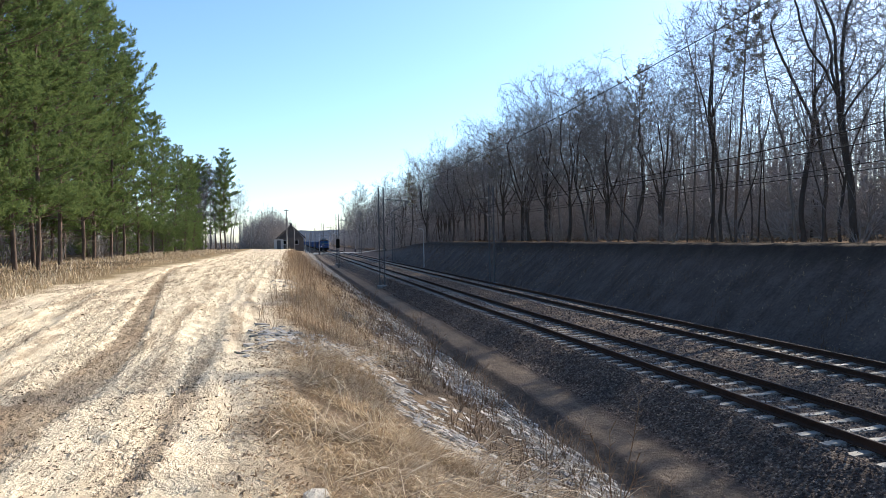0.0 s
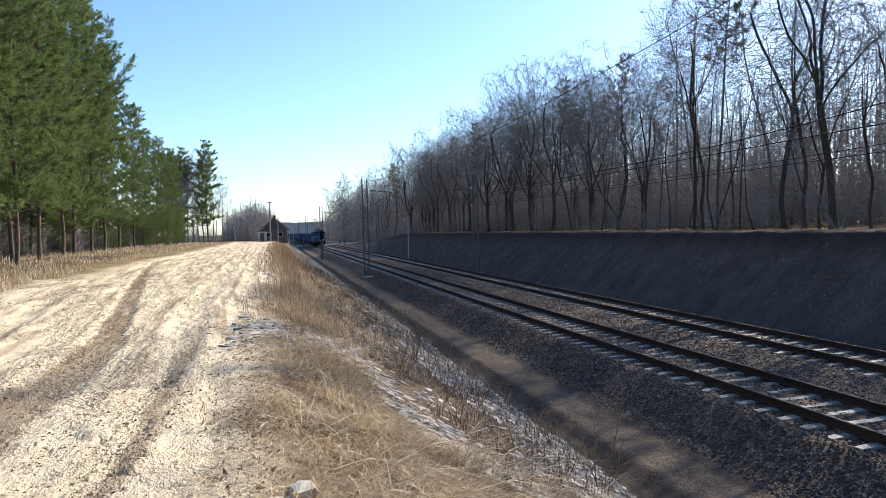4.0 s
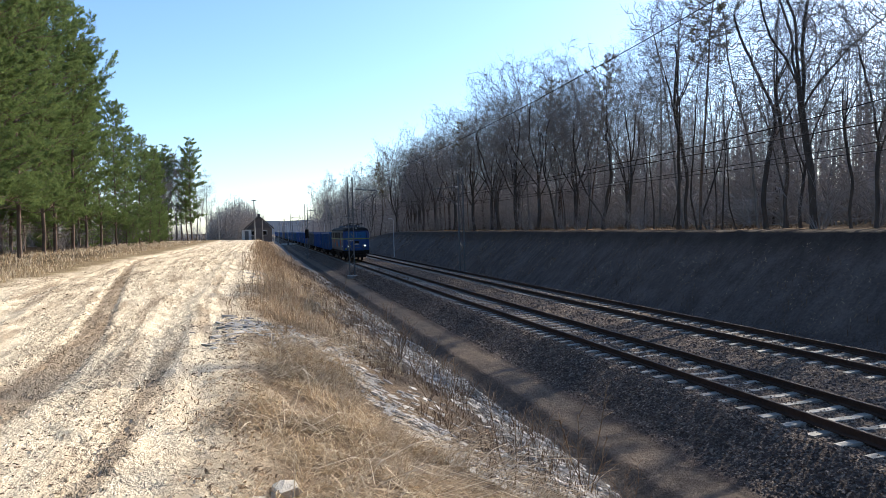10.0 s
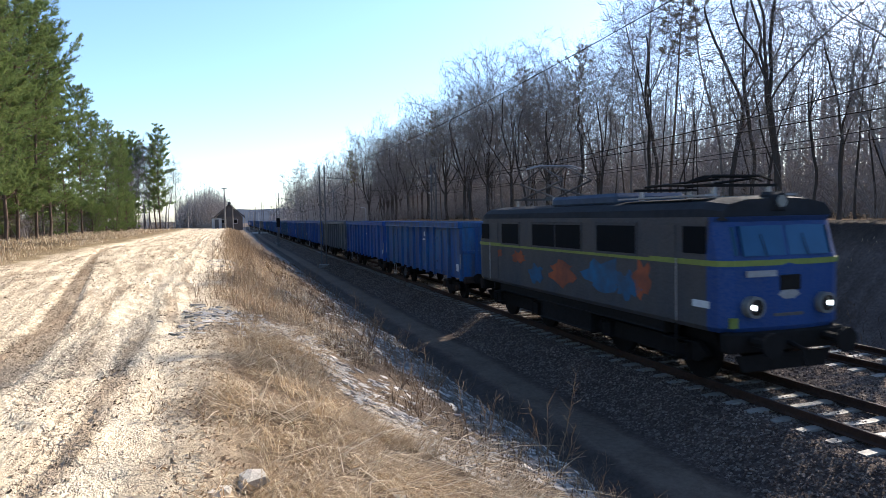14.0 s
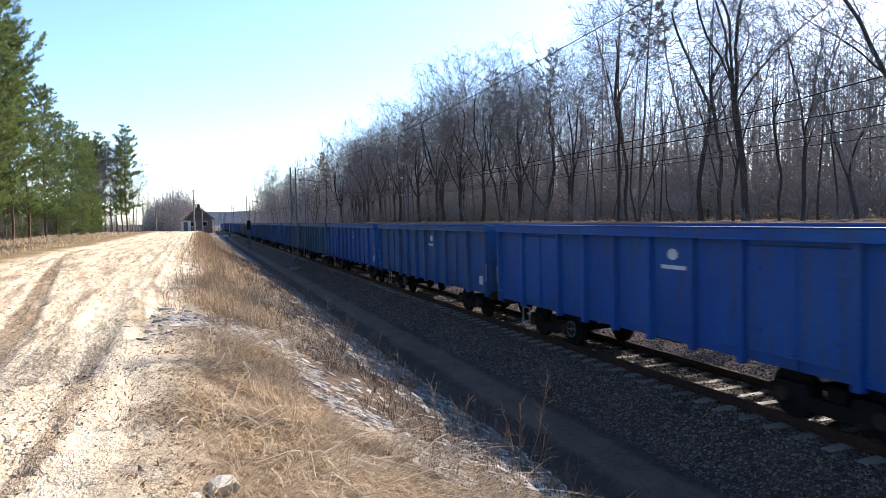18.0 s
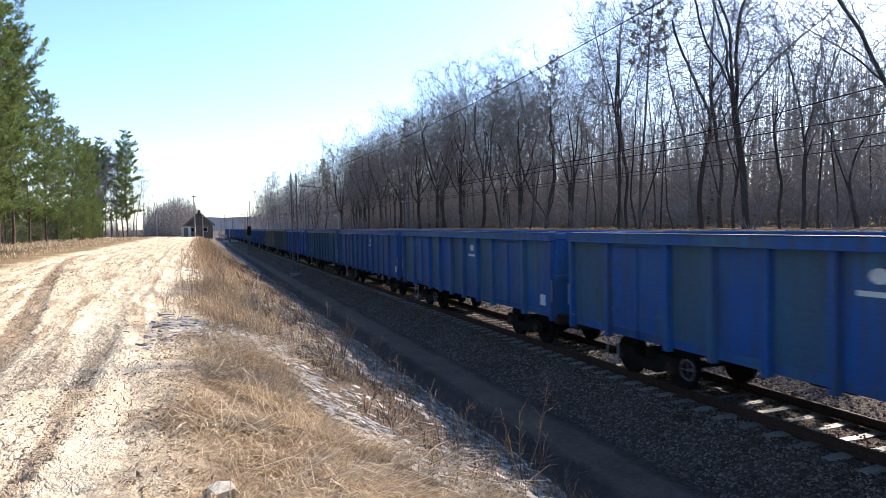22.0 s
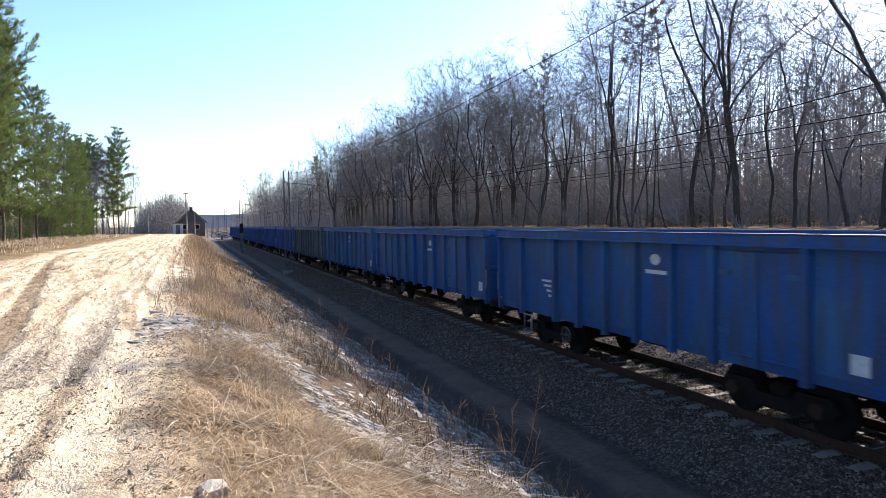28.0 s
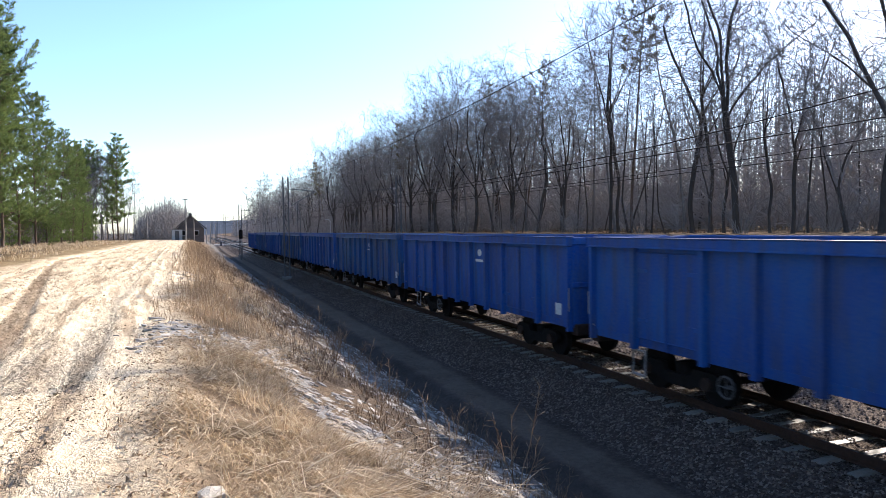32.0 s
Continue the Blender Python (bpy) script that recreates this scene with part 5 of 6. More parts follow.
def build_loco():
    e = thing("electric_locomotive", "blue and grey electric locomotive with lit headlamps and graffiti", "locomotive")
    levels = ((1.2, 1.42, .06), (1.3, 1.49, 0), (2.5, 1.5, 0), (2.62, 1.5, .02), (3.34, 1.47, .2), (3.44, 1.47, .1))
    for flip in (False, True):
        cab = part("cab", loft([cab_ring(z, hw, cut, 2.4 if flip else .53, flip) for z, hw, cut in levels]), MAT_LOCO_BLUE if not flip else MAT_LOCO_GREY, e, "blue driver's cab" if not flip else "grey rear cab", smooth=False)
        sg = -1 if not flip else 1
        base = 0 if not flip else END

        def yy(d):
            return base - sg * d if not flip else END - d
        for x0, x1 in ((-1.02, -.04), (.04, 1.02)):
            ws = part("windscreen", loft([[(x, yy(c + .02 * abs(x) - t), z) for x, t in ((x0, .012), (x1, .012), (x1, -.05), (x0, -.05))] for z, c in ((2.68, .035), (3.26, .185))]), MAT_SCREEN, cab, "sloping dark windscreen")
        for s in (-1, 1):
            part("corner_window", loft([[(s * 1.13, yy(c + .02), z), (s * 1.381, yy(c + .3), z), (s * 1.36, yy(c + .32), z), (s * 1.1, yy(c + .08), z)] for z, c in ((2.7, .06), (3.24, .2))]), MAT_SCREEN, cab, "narrow corner window")
            ring = part("headlamp", Solid().tube([(s * .86, yy(-.1), 1.71), (s * .86, yy(.2), 1.71)], .21, 18), MAT_WHITE, cab, "round headlamp in a pale ring")
            if not flip:
                part("lens", Solid().tube([(s * .9 if s > 0 else -.93, -.125, 1.71), (s * .9 if s > 0 else -.93, -.1, 1.71)], .045, 12), MAT_LAMP, ring, "bright lit lamp")
                part("bowl", Solid().tube([(s * .86, -.108, 1.71), (s * .86, -.09, 1.71)], .155, 16), MAT_BLACK, ring, "dark reflector")
            part("buffer", Solid().tube([(s * .875, yy(.1), 1.05), (s * .875, yy(-.5), 1.05)], .1, 8).tube([(s * .875, yy(-.48), 1.05), (s * .875, yy(-.54), 1.05)], .24, 14), MAT_BLACK, cab)
            part("cab_window", Solid().box(s * 1.495, s * 1.51, *sorted((yy(.55), yy(1.25))), 2.72, 3.26), MAT_GLASS, cab)
            part("cab_door", Solid().box(s * 1.49, s * 1.512, *sorted((yy(1.5), yy(2.1))), 1.35, 3.28), MAT_LOCO_GREY, cab)
            part("grab_rail", Solid().tube([(s * 1.54, yy(1.42), 1.3), (s * 1.54, yy(1.42), 2.6)], .015, 5), MAT_STEP, cab)
            part("steps", Solid().box(s * 1.2, s * 1.45, *sorted((yy(1.55), yy(2.05))), .5, .54).box(s * 1.2, s * 1.45, *sorted((yy(1.55), yy(2.05))), .85, .89).box(s * 1.4, s * 1.44, *sorted((yy(1.55), yy(1.6))), .5, 1.3), MAT_BLACK, cab)
        part("buffer_beam", Solid().soft(-1.4, 1.4, *sorted((yy(.0), yy(.3))), .82, 1.22, .04), MAT_BLACK, cab)
        part("plough", Solid().sweep(((-1.15, 0), (1.15, 0), (1.0, -.32), (-1.0, -.32)), [((0, yy(.1), .75), (1, 0, 0), (0, 0, 1)), ((0, yy(.16), .75), (1, 0, 0), (0, 0, 1))]), MAT_BLACK, cab)
        part("coupling", Solid().tube([(0, yy(0), .98), (0, yy(-.35), .9), (0, yy(-.4), .6)], .05, 6), MAT_BLACK, cab)
        part("nose_stripe", loft([[(x, yy(d), z) for x, d in ((-1.52, .5), (-1.47, .24), (-1.2, .085), (-.6, .005), (.6, .005), (1.2, .085), (1.47, .24), (1.52, .5), (1.4, .5), (-1.4, .5))] for z in (2.49, 2.6)]), MAT_STRIPE, cab, "yellow-green band")
        if not flip:
            part("number_bar", Solid().box(-1.0, -.3, -.004, .02, 2.28, 2.4), MAT_STEP, cab, "white painted bar")
            part("plate", Solid().box(-.35, .35, -.008, .02, 1.5, 1.56), MAT_DULL, cab, "pale bar")
            part("crest", Solid().sweep([(.26 * math.cos(t), .1 * math.sin(t)) for t in (0, .8, 1.57, 2.3, 3.14, 4.2, 5.2)], [((0, -.006, 1.92), (1, 0, 0), (0, 0, 1)), ((0, .02, 1.92), (1, 0, 0), (0, 0, 1))]), MAT_STEP, cab, "small metal crest")
            part("jumper_panel", Solid().soft(-.22, .28, -.02, .05, 2.0, 2.3, .02), MAT_BLACK, cab)
            part("warning_patch", Solid().box(-1.3, -1.08, .09, .14, 1.3, 1.5), MAT_STRIPE, cab, "yellow square")
            top = part("top_lamp", Solid().soft(-.22, .22, .25, .6, 3.5, 3.92, .06).tube([(0, .2, 3.73), (0, .3, 3.73)], .17, 14), MAT_LOCO_ROOF, cab, "roof lamp housing")
            part("lens", Solid().tube([(0, .18, 3.73), (0, .198, 3.73)], .12, 12), MAT_WHITE, top, "dull roof lamp glass")
            part("wiper", Solid().tube([(-.5, .02, 2.66), (-.6, .1, 3.1)], .012, 4).tube([(.5, .02, 2.66), (.4, .1, 3.1)], .012, 4), MAT_BLACK, cab)
        for s in (-1, 1):
            part("side_band", Solid().box(s * 1.49, s * 1.515, *sorted((yy(.5), yy(2.4))), 2.49, 2.6), MAT_STRIPE, cab)
    mid = part("machine_room", loft([[(-hw, .53, z), (hw, .53, z), (hw, END - 2.4, z), (-hw, END - 2.4, z)] for z, hw in ((1.2, 1.42), (1.3, 1.49), (2.6, 1.5), (3.44, 1.47))]), MAT_LOCO_GREY, e, "grey body with spray-painted patches")
    for s in (-1, 1):
        for y0, y1 in ((2.95, 4.65), (5.5, 6.95), (7.0, 8.5), (9.55, 10.95)):
            fr = part("window", Solid().soft(s * 1.485, s * 1.515, y0 - .06, y1 + .06, 2.56, 3.32, .01), MAT_LOCO_GREY, mid, "side window in a metal frame")
            part("pane", Solid().box(s * 1.513, s * 1.52, y0, y1, 2.62, 3.26), MAT_GLASS, fr)
        part("band", Solid().box(s * 1.498, s * 1.512, 2.4, END - 2.4, 2.49, 2.56), MAT_STRIPE, mid, "yellow-green line")
        for mat, y, z, a, b, n in ((MAT_ORANGE, 6.6, 1.9, .75, .35, 7), (MAT_CYAN, 4.4, 2.0, .9, .4, 6), (MAT_ORANGE, 2.7, 2.05, .35, .4, 6), (MAT_CYAN, 3.3, 1.85, .5, .3, 8), (MAT_ORANGE, 9.6, 2.2, .5, .18, 7), (MAT_CYAN, 8.3, 1.75, .5, .28, 6), (MAT_ORANGE, 11.3, 2.25, .3, .14, 5)):
            part("spray_paint", Solid().sweep([(a * math.cos(6.283 * t / (n * 3) + .4) * (1 + .22 * math.sin(2.1 * t + y) + .14 * math.sin(5.3 * t)), b * math.sin(6.283 * t / (n * 3) + .4) * (1 + .25 * math.cos(1.7 * t + y) + .16 * math.sin(4.1 * t))) for t in range(n * 3)], [((s * 1.499, y, z), (0, 1, 0), (0, 0, 1)), ((s * 1.505, y, z), (0, 1, 0), (0, 0, 1))]), mat, mid, "patch of sprayed graffiti colour")
        part("number_bar", Solid().box(s * 1.495, s * 1.506, .45, .95, 1.66, 1.8), MAT_MARK, e, "white painted bar")
        part("underframe", Solid().soft(s * 1.05, s * 1.38, 2.0, END - 2.0, .95, 1.22, .03), MAT_BLACK, e)
        part("battery_box", Solid().soft(s * .8, s * 1.35, 5.2, 8.2, .45, .98, .04), MAT_BLACK, e)
    prof = ((1.47, 3.42), (1.42, 3.6), (1.25, 3.74), (.8, 3.83), (0, 3.86), (-.8, 3.83), (-1.25, 3.74), (-1.42, 3.6), (-1.47, 3.42))
    st = [((0, .28, 0), .93), ((0, .75, 0), 1.0), ((0, END - .75, 0), 1.0), ((0, END - .28, 0), .93)]
    roof = part("roof", Solid().sweep(prof, [(o, (k, 0, 0), (0, 0, 1 if k == 1.0 else .985)) for o, k in st]), MAT_LOCO_ROOF, e, "weathered grey roof")
    part("roof_housing", Solid().soft(-1.05, 1.05, 4.5, 8.1, 3.74, 4.06, .09), MAT_FAIRING, roof, "grey-blue roof fairing")
    for x in (-1.0, 1.0):
        part("roof_walkway", Solid().box(x - .17, x + .17, 1.0, 4.2, 3.86, 3.9), MAT_STEP, roof)
    for y in (1.3, 3.9, 8.6, 11.4):
        for x in (-.7, .7):
            part("insulator", Solid().tube([(x, y, 3.82), (x, y, 4.08)], [.07, .05], 8), MAT_INSULATOR, roof)
    for y in (1.3, 3.9):
        part("collector_base", Solid().box(-.9, .9, y - .05, y + .05, 4.06, 4.12), MAT_BLACK, roof)
    for y in (8.8, 11.25):
        part("collector_base", Solid().box(-.9, .9, y - .05, y + .05, 4.04, 4.1), MAT_DULL, roof)
    for s in (-1, 1):
        for a, b in (((.7, 1.3, 4.1), (.5, 3.9, 4.2)), ((.6, 3.9, 4.16), (.4, 1.5, 4.24))):
            part("folded_arm", Solid().tube([(s * a[0], a[1], a[2]), (s * b[0], b[1], b[2])], .03, 5), MAT_BLACK, roof)
        for a, b, r in (((.6, 8.8, 4.08), (.5, 11.6, 4.62), .035), ((.6, 11.25, 4.08), (.5, 8.4, 4.6), .035), ((.5, 11.6, 4.62), (.4, 10.0, 5.12), .025), ((.5, 8.4, 4.6), (.4, 10.0, 5.12), .025)):
            part("raised_arm", Solid().tube([(s * a[0], a[1], a[2]), (s * b[0], b[1], b[2])], r, 5), MAT_DULL, roof, "raised collector arm")
    for y, z, m in ((1.45, 4.2, MAT_BLACK), (1.75, 4.2, MAT_BLACK), (9.85, 5.05, MAT_STEP), (10.15, 5.05, MAT_STEP)):
        part("contact_strip", Solid().tube([(-.95, y, z), (-.6, y, z + .1), (.6, y, z + .1), (.95, y, z)], .03, 5), m, roof)
    for y in (3.1, END - 3.1):
        bogie = Solid()
        for x in (-1.1, 1.1):
            bogie.sweep(((-2.2, .62), (-1.9, .85), (1.9, .85), (2.2, .62), (1.9, .45), (-1.9, .45)), [((x - .08, y, 0), (0, 1, 0), (0, 0, 1)), ((x + .08, y, 0), (0, 1, 0), (0, 0, 1))])
        bogie.soft(-1, 1, y - .3, y + .3, .5, .9, .05)
        bg = part("bogie", bogie, MAT_BLACK, e)
        for a in (-1.5, 1.5):
            ws = Solid().tube([(-1.05, y + a, .62), (1.05, y + a, .62)], .1, 8)
            for q in (-1, 1):
                ws.tube([(q * .69, y + a, .62), (q * .83, y + a, .62)], .62, 24)
            part("wheelset", ws, MAT_BLACK, bg)
            for q in (-1, 1):
                part("axlebox", Solid().soft(q * 1.0, q * 1.26, y + a - .2, y + a + .2, .45, .8, .04), MAT_BLACK, bg)
    return e


TRAIN = []


def assemble():
    TRAIN.append((build_loco(), 0.0))
    at = 15.02
    made = {}
    for p, c in zip(PITCH, COLOURS):
        if (p, c) in made:
            w = copy_thing(made[p, c], Matrix())
        else:
            w = made[p, c] = build_wagon(p, c)
        TRAIN.append((w, at + p / 2))
        at += p


assemble()


# ---- ground cover ----
def blades(nr, x, y, length, width, lean, droop, lift=0.0, dirx=None):
    """Bent dry blades standing or lying on the ground: one mesh of ribbons."""
    n = len(x)
    z = land(x, y)
    a = nr.uniform(0, 6.283, n) if dirx is None else dirx + nr.normal(0, .6, n)
    d = np.stack([np.cos(a), np.sin(a), np.zeros(n)], 1)
    base = np.stack([x, y, z - .015 + lift], 1)
    ln, le = np.asarray(length)[:, None], np.asarray(lean)[:, None]
    upv = np.array([[0, 0, 1.0]])
    mid = base + (d * le + upv * np.sqrt(np.maximum(1 - le ** 2, .02))) * ln * .5
    le2 = np.clip(le + np.asarray(droop)[:, None], 0, 1.0)
    tip = mid + (d * le2 + upv * (np.sqrt(np.maximum(1 - le2 ** 2, 0)) - .25 * le2)) * ln * .5
    floor_z = land(tip[:, 0], tip[:, 1], False)
    tip[:, 2] = np.maximum(tip[:, 2], floor_z + .01)
    side = np.stack([-np.sin(a), np.cos(a), nr.normal(0, .3, n)], 1) * np.asarray(width)[:, None]
    v = np.stack([base - side, base + side, mid + side * .8, mid - side * .8, tip], 1).reshape(-1, 3)
    b = np.arange(n) * 5
    quads = np.stack([b, b + 1, b + 2, b + 3], 1).tolist()
    tris = np.stack([b + 3, b + 2, b + 4], 1).tolist()
    return v, quads + tris


SEAM = ((-.5, 12.4), (0, 12.7), (1.05, 13.0), (1.5, 11.4), (1.55, 9.8), (1.95, 8.5), (2.15, 7.6), (2.8, 7.0), (3.5, 6.2))


def seam_gap(x, y):
    """Distance to the seam of bare stones that runs down the slope."""
    best = np.full(np.shape(x), 99.0)
    for (ax, ay), (bx, by) in zip(SEAM, SEAM[1:]):
        t = np.clip(((x - ax) * (bx - ax) + (y - ay) * (by - ay)) / ((bx - ax) ** 2 + (by - ay) ** 2), 0, 1)
        best = np.minimum(best, np.hypot(x - ax - t * (bx - ax), y - ay - t * (by - ay)))
    return best


def above_seam(x, y):
    """The straw-covered top of the slope, on the track's side of the stones."""
    return (y < 12.6) & (x < np.interp(y, (5, 6.2, 7, 7.6, 8.5, 9.8, 11.4, 12.6), (4.2, 3.5, 2.8, 2.15, 1.95, 1.55, 1.5, 1.1)))


def off_seam(nr, x, y, share=.85):
    """Clears most growth from the stones."""
    bare = (seam_gap(x, y) < .3) | (np.abs(y - 12.9 + .3 * fbm(x, y, .8, 2, 95)) < 1.3) & (x < 1.3)
    return ~(bare & (nr.rand(len(x)) < share))


def cover(name, label, category, pieces, mat):
    vs, fs, off = [], [], 0
    for v, f in pieces:
        vs.append(v)
        fs += [tuple(i + off for i in q) for q in f] if off else [tuple(q) for q in f]
        off += len(v)
    thing(name, label, category, kind="stuff", data=mesh_of(name, np.concatenate(vs), fs, (mat,)))


def grass():
    nr = np.random.RandomState(17)

    def patchy(x, y, cut, scale=.9, seed=31):
        return fbm(x, y, scale, 3, seed) > cut
    out = []
    n = 46000                                     # thatch of fallen straw, combed down the slope
    y = 2.6 + 10.2 * nr.rand(n) ** 1.1
    x = -.35 + nr.rand(n) * 4.2
    keep = above_seam(x, y) & off_seam(nr, x, y, .9) & (fbm(x, y, 1.5, 3, 31) > -.1) & (nr.rand(n) < ease(x, -.35, .45) * .9 + .06)
    x, y = x[keep], y[keep]
    m = len(x)
    out.append(blades(nr, x, y, nr.uniform(.12, .55, m) * (.5 + .7 * ease(fbm(x, y, 1.1, 2, 71), -.3, .4)), nr.uniform(.0016, .004, m) * (.7 + y * .05), nr.uniform(.72, 1.0, m), nr.uniform(.0, .4, m), nr.uniform(0, .07, m), -.55 + 2.6 * fbm(x, y, .9, 2, 72)))
    n = 4200                                      # long stalks lying over it
    y = 3 + 10 * nr.rand(n) ** 1.1
    x = .1 + nr.rand(n) * 3.4
    keep = above_seam(x, y) & (fbm(x, y, .8, 2, 73) > -.05)
    x, y = x[keep], y[keep]
    m = len(x)
    out.append(blades(nr, x, y, nr.uniform(.35, 1.05, m), nr.uniform(.0025, .0055, m), nr.uniform(.88, 1.0, m), nr.uniform(.0, .2, m), nr.uniform(.04, .16, m), -.6 + 2.0 * fbm(x, y, .5, 2, 74)))
    n = 6500                                      # arched tufts
    cx, cy = .1 + nr.rand(420) * 3.2, 3 + 36 * nr.rand(420) ** 1.4
    ok = (cy > 12.6) & (cx < 2.6) | above_seam(cx, cy)
    cx, cy = cx[ok], cy[ok]
    k = nr.randint(0, len(cx), n)
    x, y = cx[k] + nr.normal(0, .08, n), cy[k] + nr.normal(0, .1, n)
    keep = off_seam(nr, x, y, .95)
    x, y = x[keep], y[keep]
    n = len(x)
    out.append(blades(nr, x, y, nr.uniform(.18, .6, n), nr.uniform(.0014, .003, n) * (.8 + y * .05), nr.uniform(.2, .9, n), nr.uniform(.1, .6, n)))
    straw, out = out, []
    n = 15000                                     # tall brown grass along the edge of the track
    y = 13 + 95 * nr.rand(n) ** 1.5
    x = .6 + nr.normal(0, .55, n) - .004 * y
    x = np.clip(x, -.7 - .004 * y, 2.2)
    keep = patchy(x, y, -.12, .7) & off_seam(nr, x, y)
    x, y = x[keep], y[keep]
    m = len(x)
    out.append(blades(nr, x, y, nr.uniform(.15, .8, m) * (.55 + .45 * ease(fbm(x, y, .8, 2, 61), -.4, .4)) * (1 + .5 * ease(y, 18, 40)), nr.uniform(.002, .0036, m) * (1 + y * .03), nr.uniform(.02, .8, m), nr.uniform(0, .6, m)))
    n = 12000                                     # leaves and stalks drifted down the far bank
    y = 12 + 110 * nr.rand(n) ** 1.2
    x = 17.6 + nr.rand(n) * 4.4
    keep = patchy(x * .4, y, .08, 1.1, 77)
    x, y = x[keep], y[keep]
    m = len(x)
    out.append(blades(nr, x, y, nr.uniform(.05, .22, m), nr.uniform(.006, .016, m) * (1 + y * .012), nr.uniform(.5, 1.0, m), nr.uniform(0, .4, m)))
    n = 14000                                     # leaf and stalk litter where the sand meets the bank
    y = 2.4 + 22 * nr.rand(n) ** 1.7
    x = .05 + nr.normal(0, .42, n)
    keep = patchy(x, y, -.05, 1.6, 75)
    x, y = x[keep], y[keep]
    m = len(x)
    out.append(blades(nr, x, y, nr.uniform(.02, .09, m), nr.uniform(.003, .009, m) * (1 + y * .03), nr.uniform(.8, 1.0, m), nr.uniform(.0, .2, m), nr.uniform(.0, .03, m)))
    cover("brown_grass", "tall brown dead grass along the edge of the track", "grass", out, MAT_BROWN)
    out = straw
    n = 16000                                     # verge between the track and the pines
    y = 14 + 120 * nr.rand(n) ** 1.3
    edge = np.interp(y, (10, 20, 28, 40, 70, 116), (-6.8, -7.8, -8.8, -9.6, -10.2, -10.4))
    x = edge - nr.rand(n) ** 1.2 * 9
    keep = patchy(x, y, -.25, .4)
    x, y = x[keep], y[keep]
    m = len(x)
    out.append(blades(nr, x, y, nr.uniform(.15, .5, m), nr.uniform(.004, .007, m) * (1 + y * .03), nr.uniform(.05, .7, m), nr.uniform(.05, .5, m)))
    cover("dry_grass", "dry straw-coloured grass matted over the bank and verges", "grass", out, MAT_STRAW)
    out = []
    n = 26000                                     # dull growth low on the bank and on the far side
    y = 4 + 60 * nr.rand(n) ** 1.4
    x = 1.6 + nr.rand(n) ** 1.5 * 4.0
    keep = patchy(x, y, -.12, .8, 44) & off_seam(nr, x, y) & ~above_seam(x, y)
    x, y = x[keep], y[keep]
    m = len(x)
    out.append(blades(nr, x, y, nr.uniform(.06, .36, m), nr.uniform(.002, .004, m) * (1 + y * .05), nr.uniform(.2, 1.0, m), nr.uniform(.05, .6, m)))
    n = 16000
    y = 12 + 130 * nr.rand(n) ** 1.2
    x = np.where(nr.rand(n) < .5, 24.4 + nr.rand(n) * 5, 17.4 + nr.rand(n) * 4.8)
    keep = patchy(x, y, 0, .35, 47)
    x, y = x[keep], y[keep]
    m = len(x)
    out.append(blades(nr, x, y, nr.uniform(.15, .5, m), nr.uniform(.005, .009, m) * (1 + y * .015), nr.uniform(.1, .9, m), nr.uniform(.1, .6, m)))
    cover("dead_undergrowth", "dull brown dead stalks and leaves on the banks", "undergrowth", out, MAT_WEED)


WEEDS = [bush_meshes(201 + i, (.9, 1.1, .75, .6)[i], .28, (3, 4, 6, 7)[i], (14, 14, 7, 6)[i], MAT_STALK, .0095) for i in range(4)]


def weeds():
    rng = random.Random(8)
    spots = [(4.3, 8.6, 1.35, 1), (3.1, 16.1, 1.1, 0), (3.2, 14.6, 1.0, 1), (4.9, 9.6, .9, 0), (2.9, 18.0, 1.1, 1), (3.6, 12.2, .8, 2), (2.2, 13.0, .8, 2), (4.6, 11.0, .8, 0), (3.9, 14.0, .7, 3), (4.4, 7.4, .8, 0)]
    for i in range(56):
        y = 6 + 36 * rng.random() ** 1.4
        spots.append((1.8 + rng.random() * 3.4, y, rng.uniform(.4, 1.0), rng.randrange(4)))
    for i in range(26):
        y = 15 + 50 * rng.random()
        spots.append((.2 + rng.random() * 1.6, y, rng.uniform(.6, 1.2), rng.randrange(4)))
    for x, y, s, i in spots:
        w = thing("dead_weed", "dry brown branching weed stalk" if i < 2 else "low tangle of dry brown stems", "weed", "dead weeds on the bank", at=pose(x, y, float(land(x, y)) - .03, 0, 0, rng.uniform(0, 360)) @ Matrix.Scale(s, 4))
        for n, me in zip(("brushwood", "spray"), WEEDS[i]):
            tagged(part(n, me, None, w), kind="stuff")


def stone_mesh(seed, flat):
    rng = random.Random(seed)
    bm = bmesh.new()
    bmesh.ops.create_icosphere(bm, subdivisions=1, radius=1)
    planes = [(Vector((rng.gauss(0, 1), rng.gauss(0, 1), rng.gauss(0, .7))).normalized(), rng.uniform(.55, .8)) for i in range(7)] + [(Vector((rng.gauss(0, .12), rng.gauss(0, .12), 1)).normalized(), .55)]
    for v in bm.verts:
        for n, d in planes:
            over = v.co.dot(n) - d
            if over > 0:
                v.co -= n * over
        v.co = Vector((v.co.x, v.co.y * rng.uniform(.95, 1.05), v.co.z * flat))
    s = Solid().take(bm)
    return s


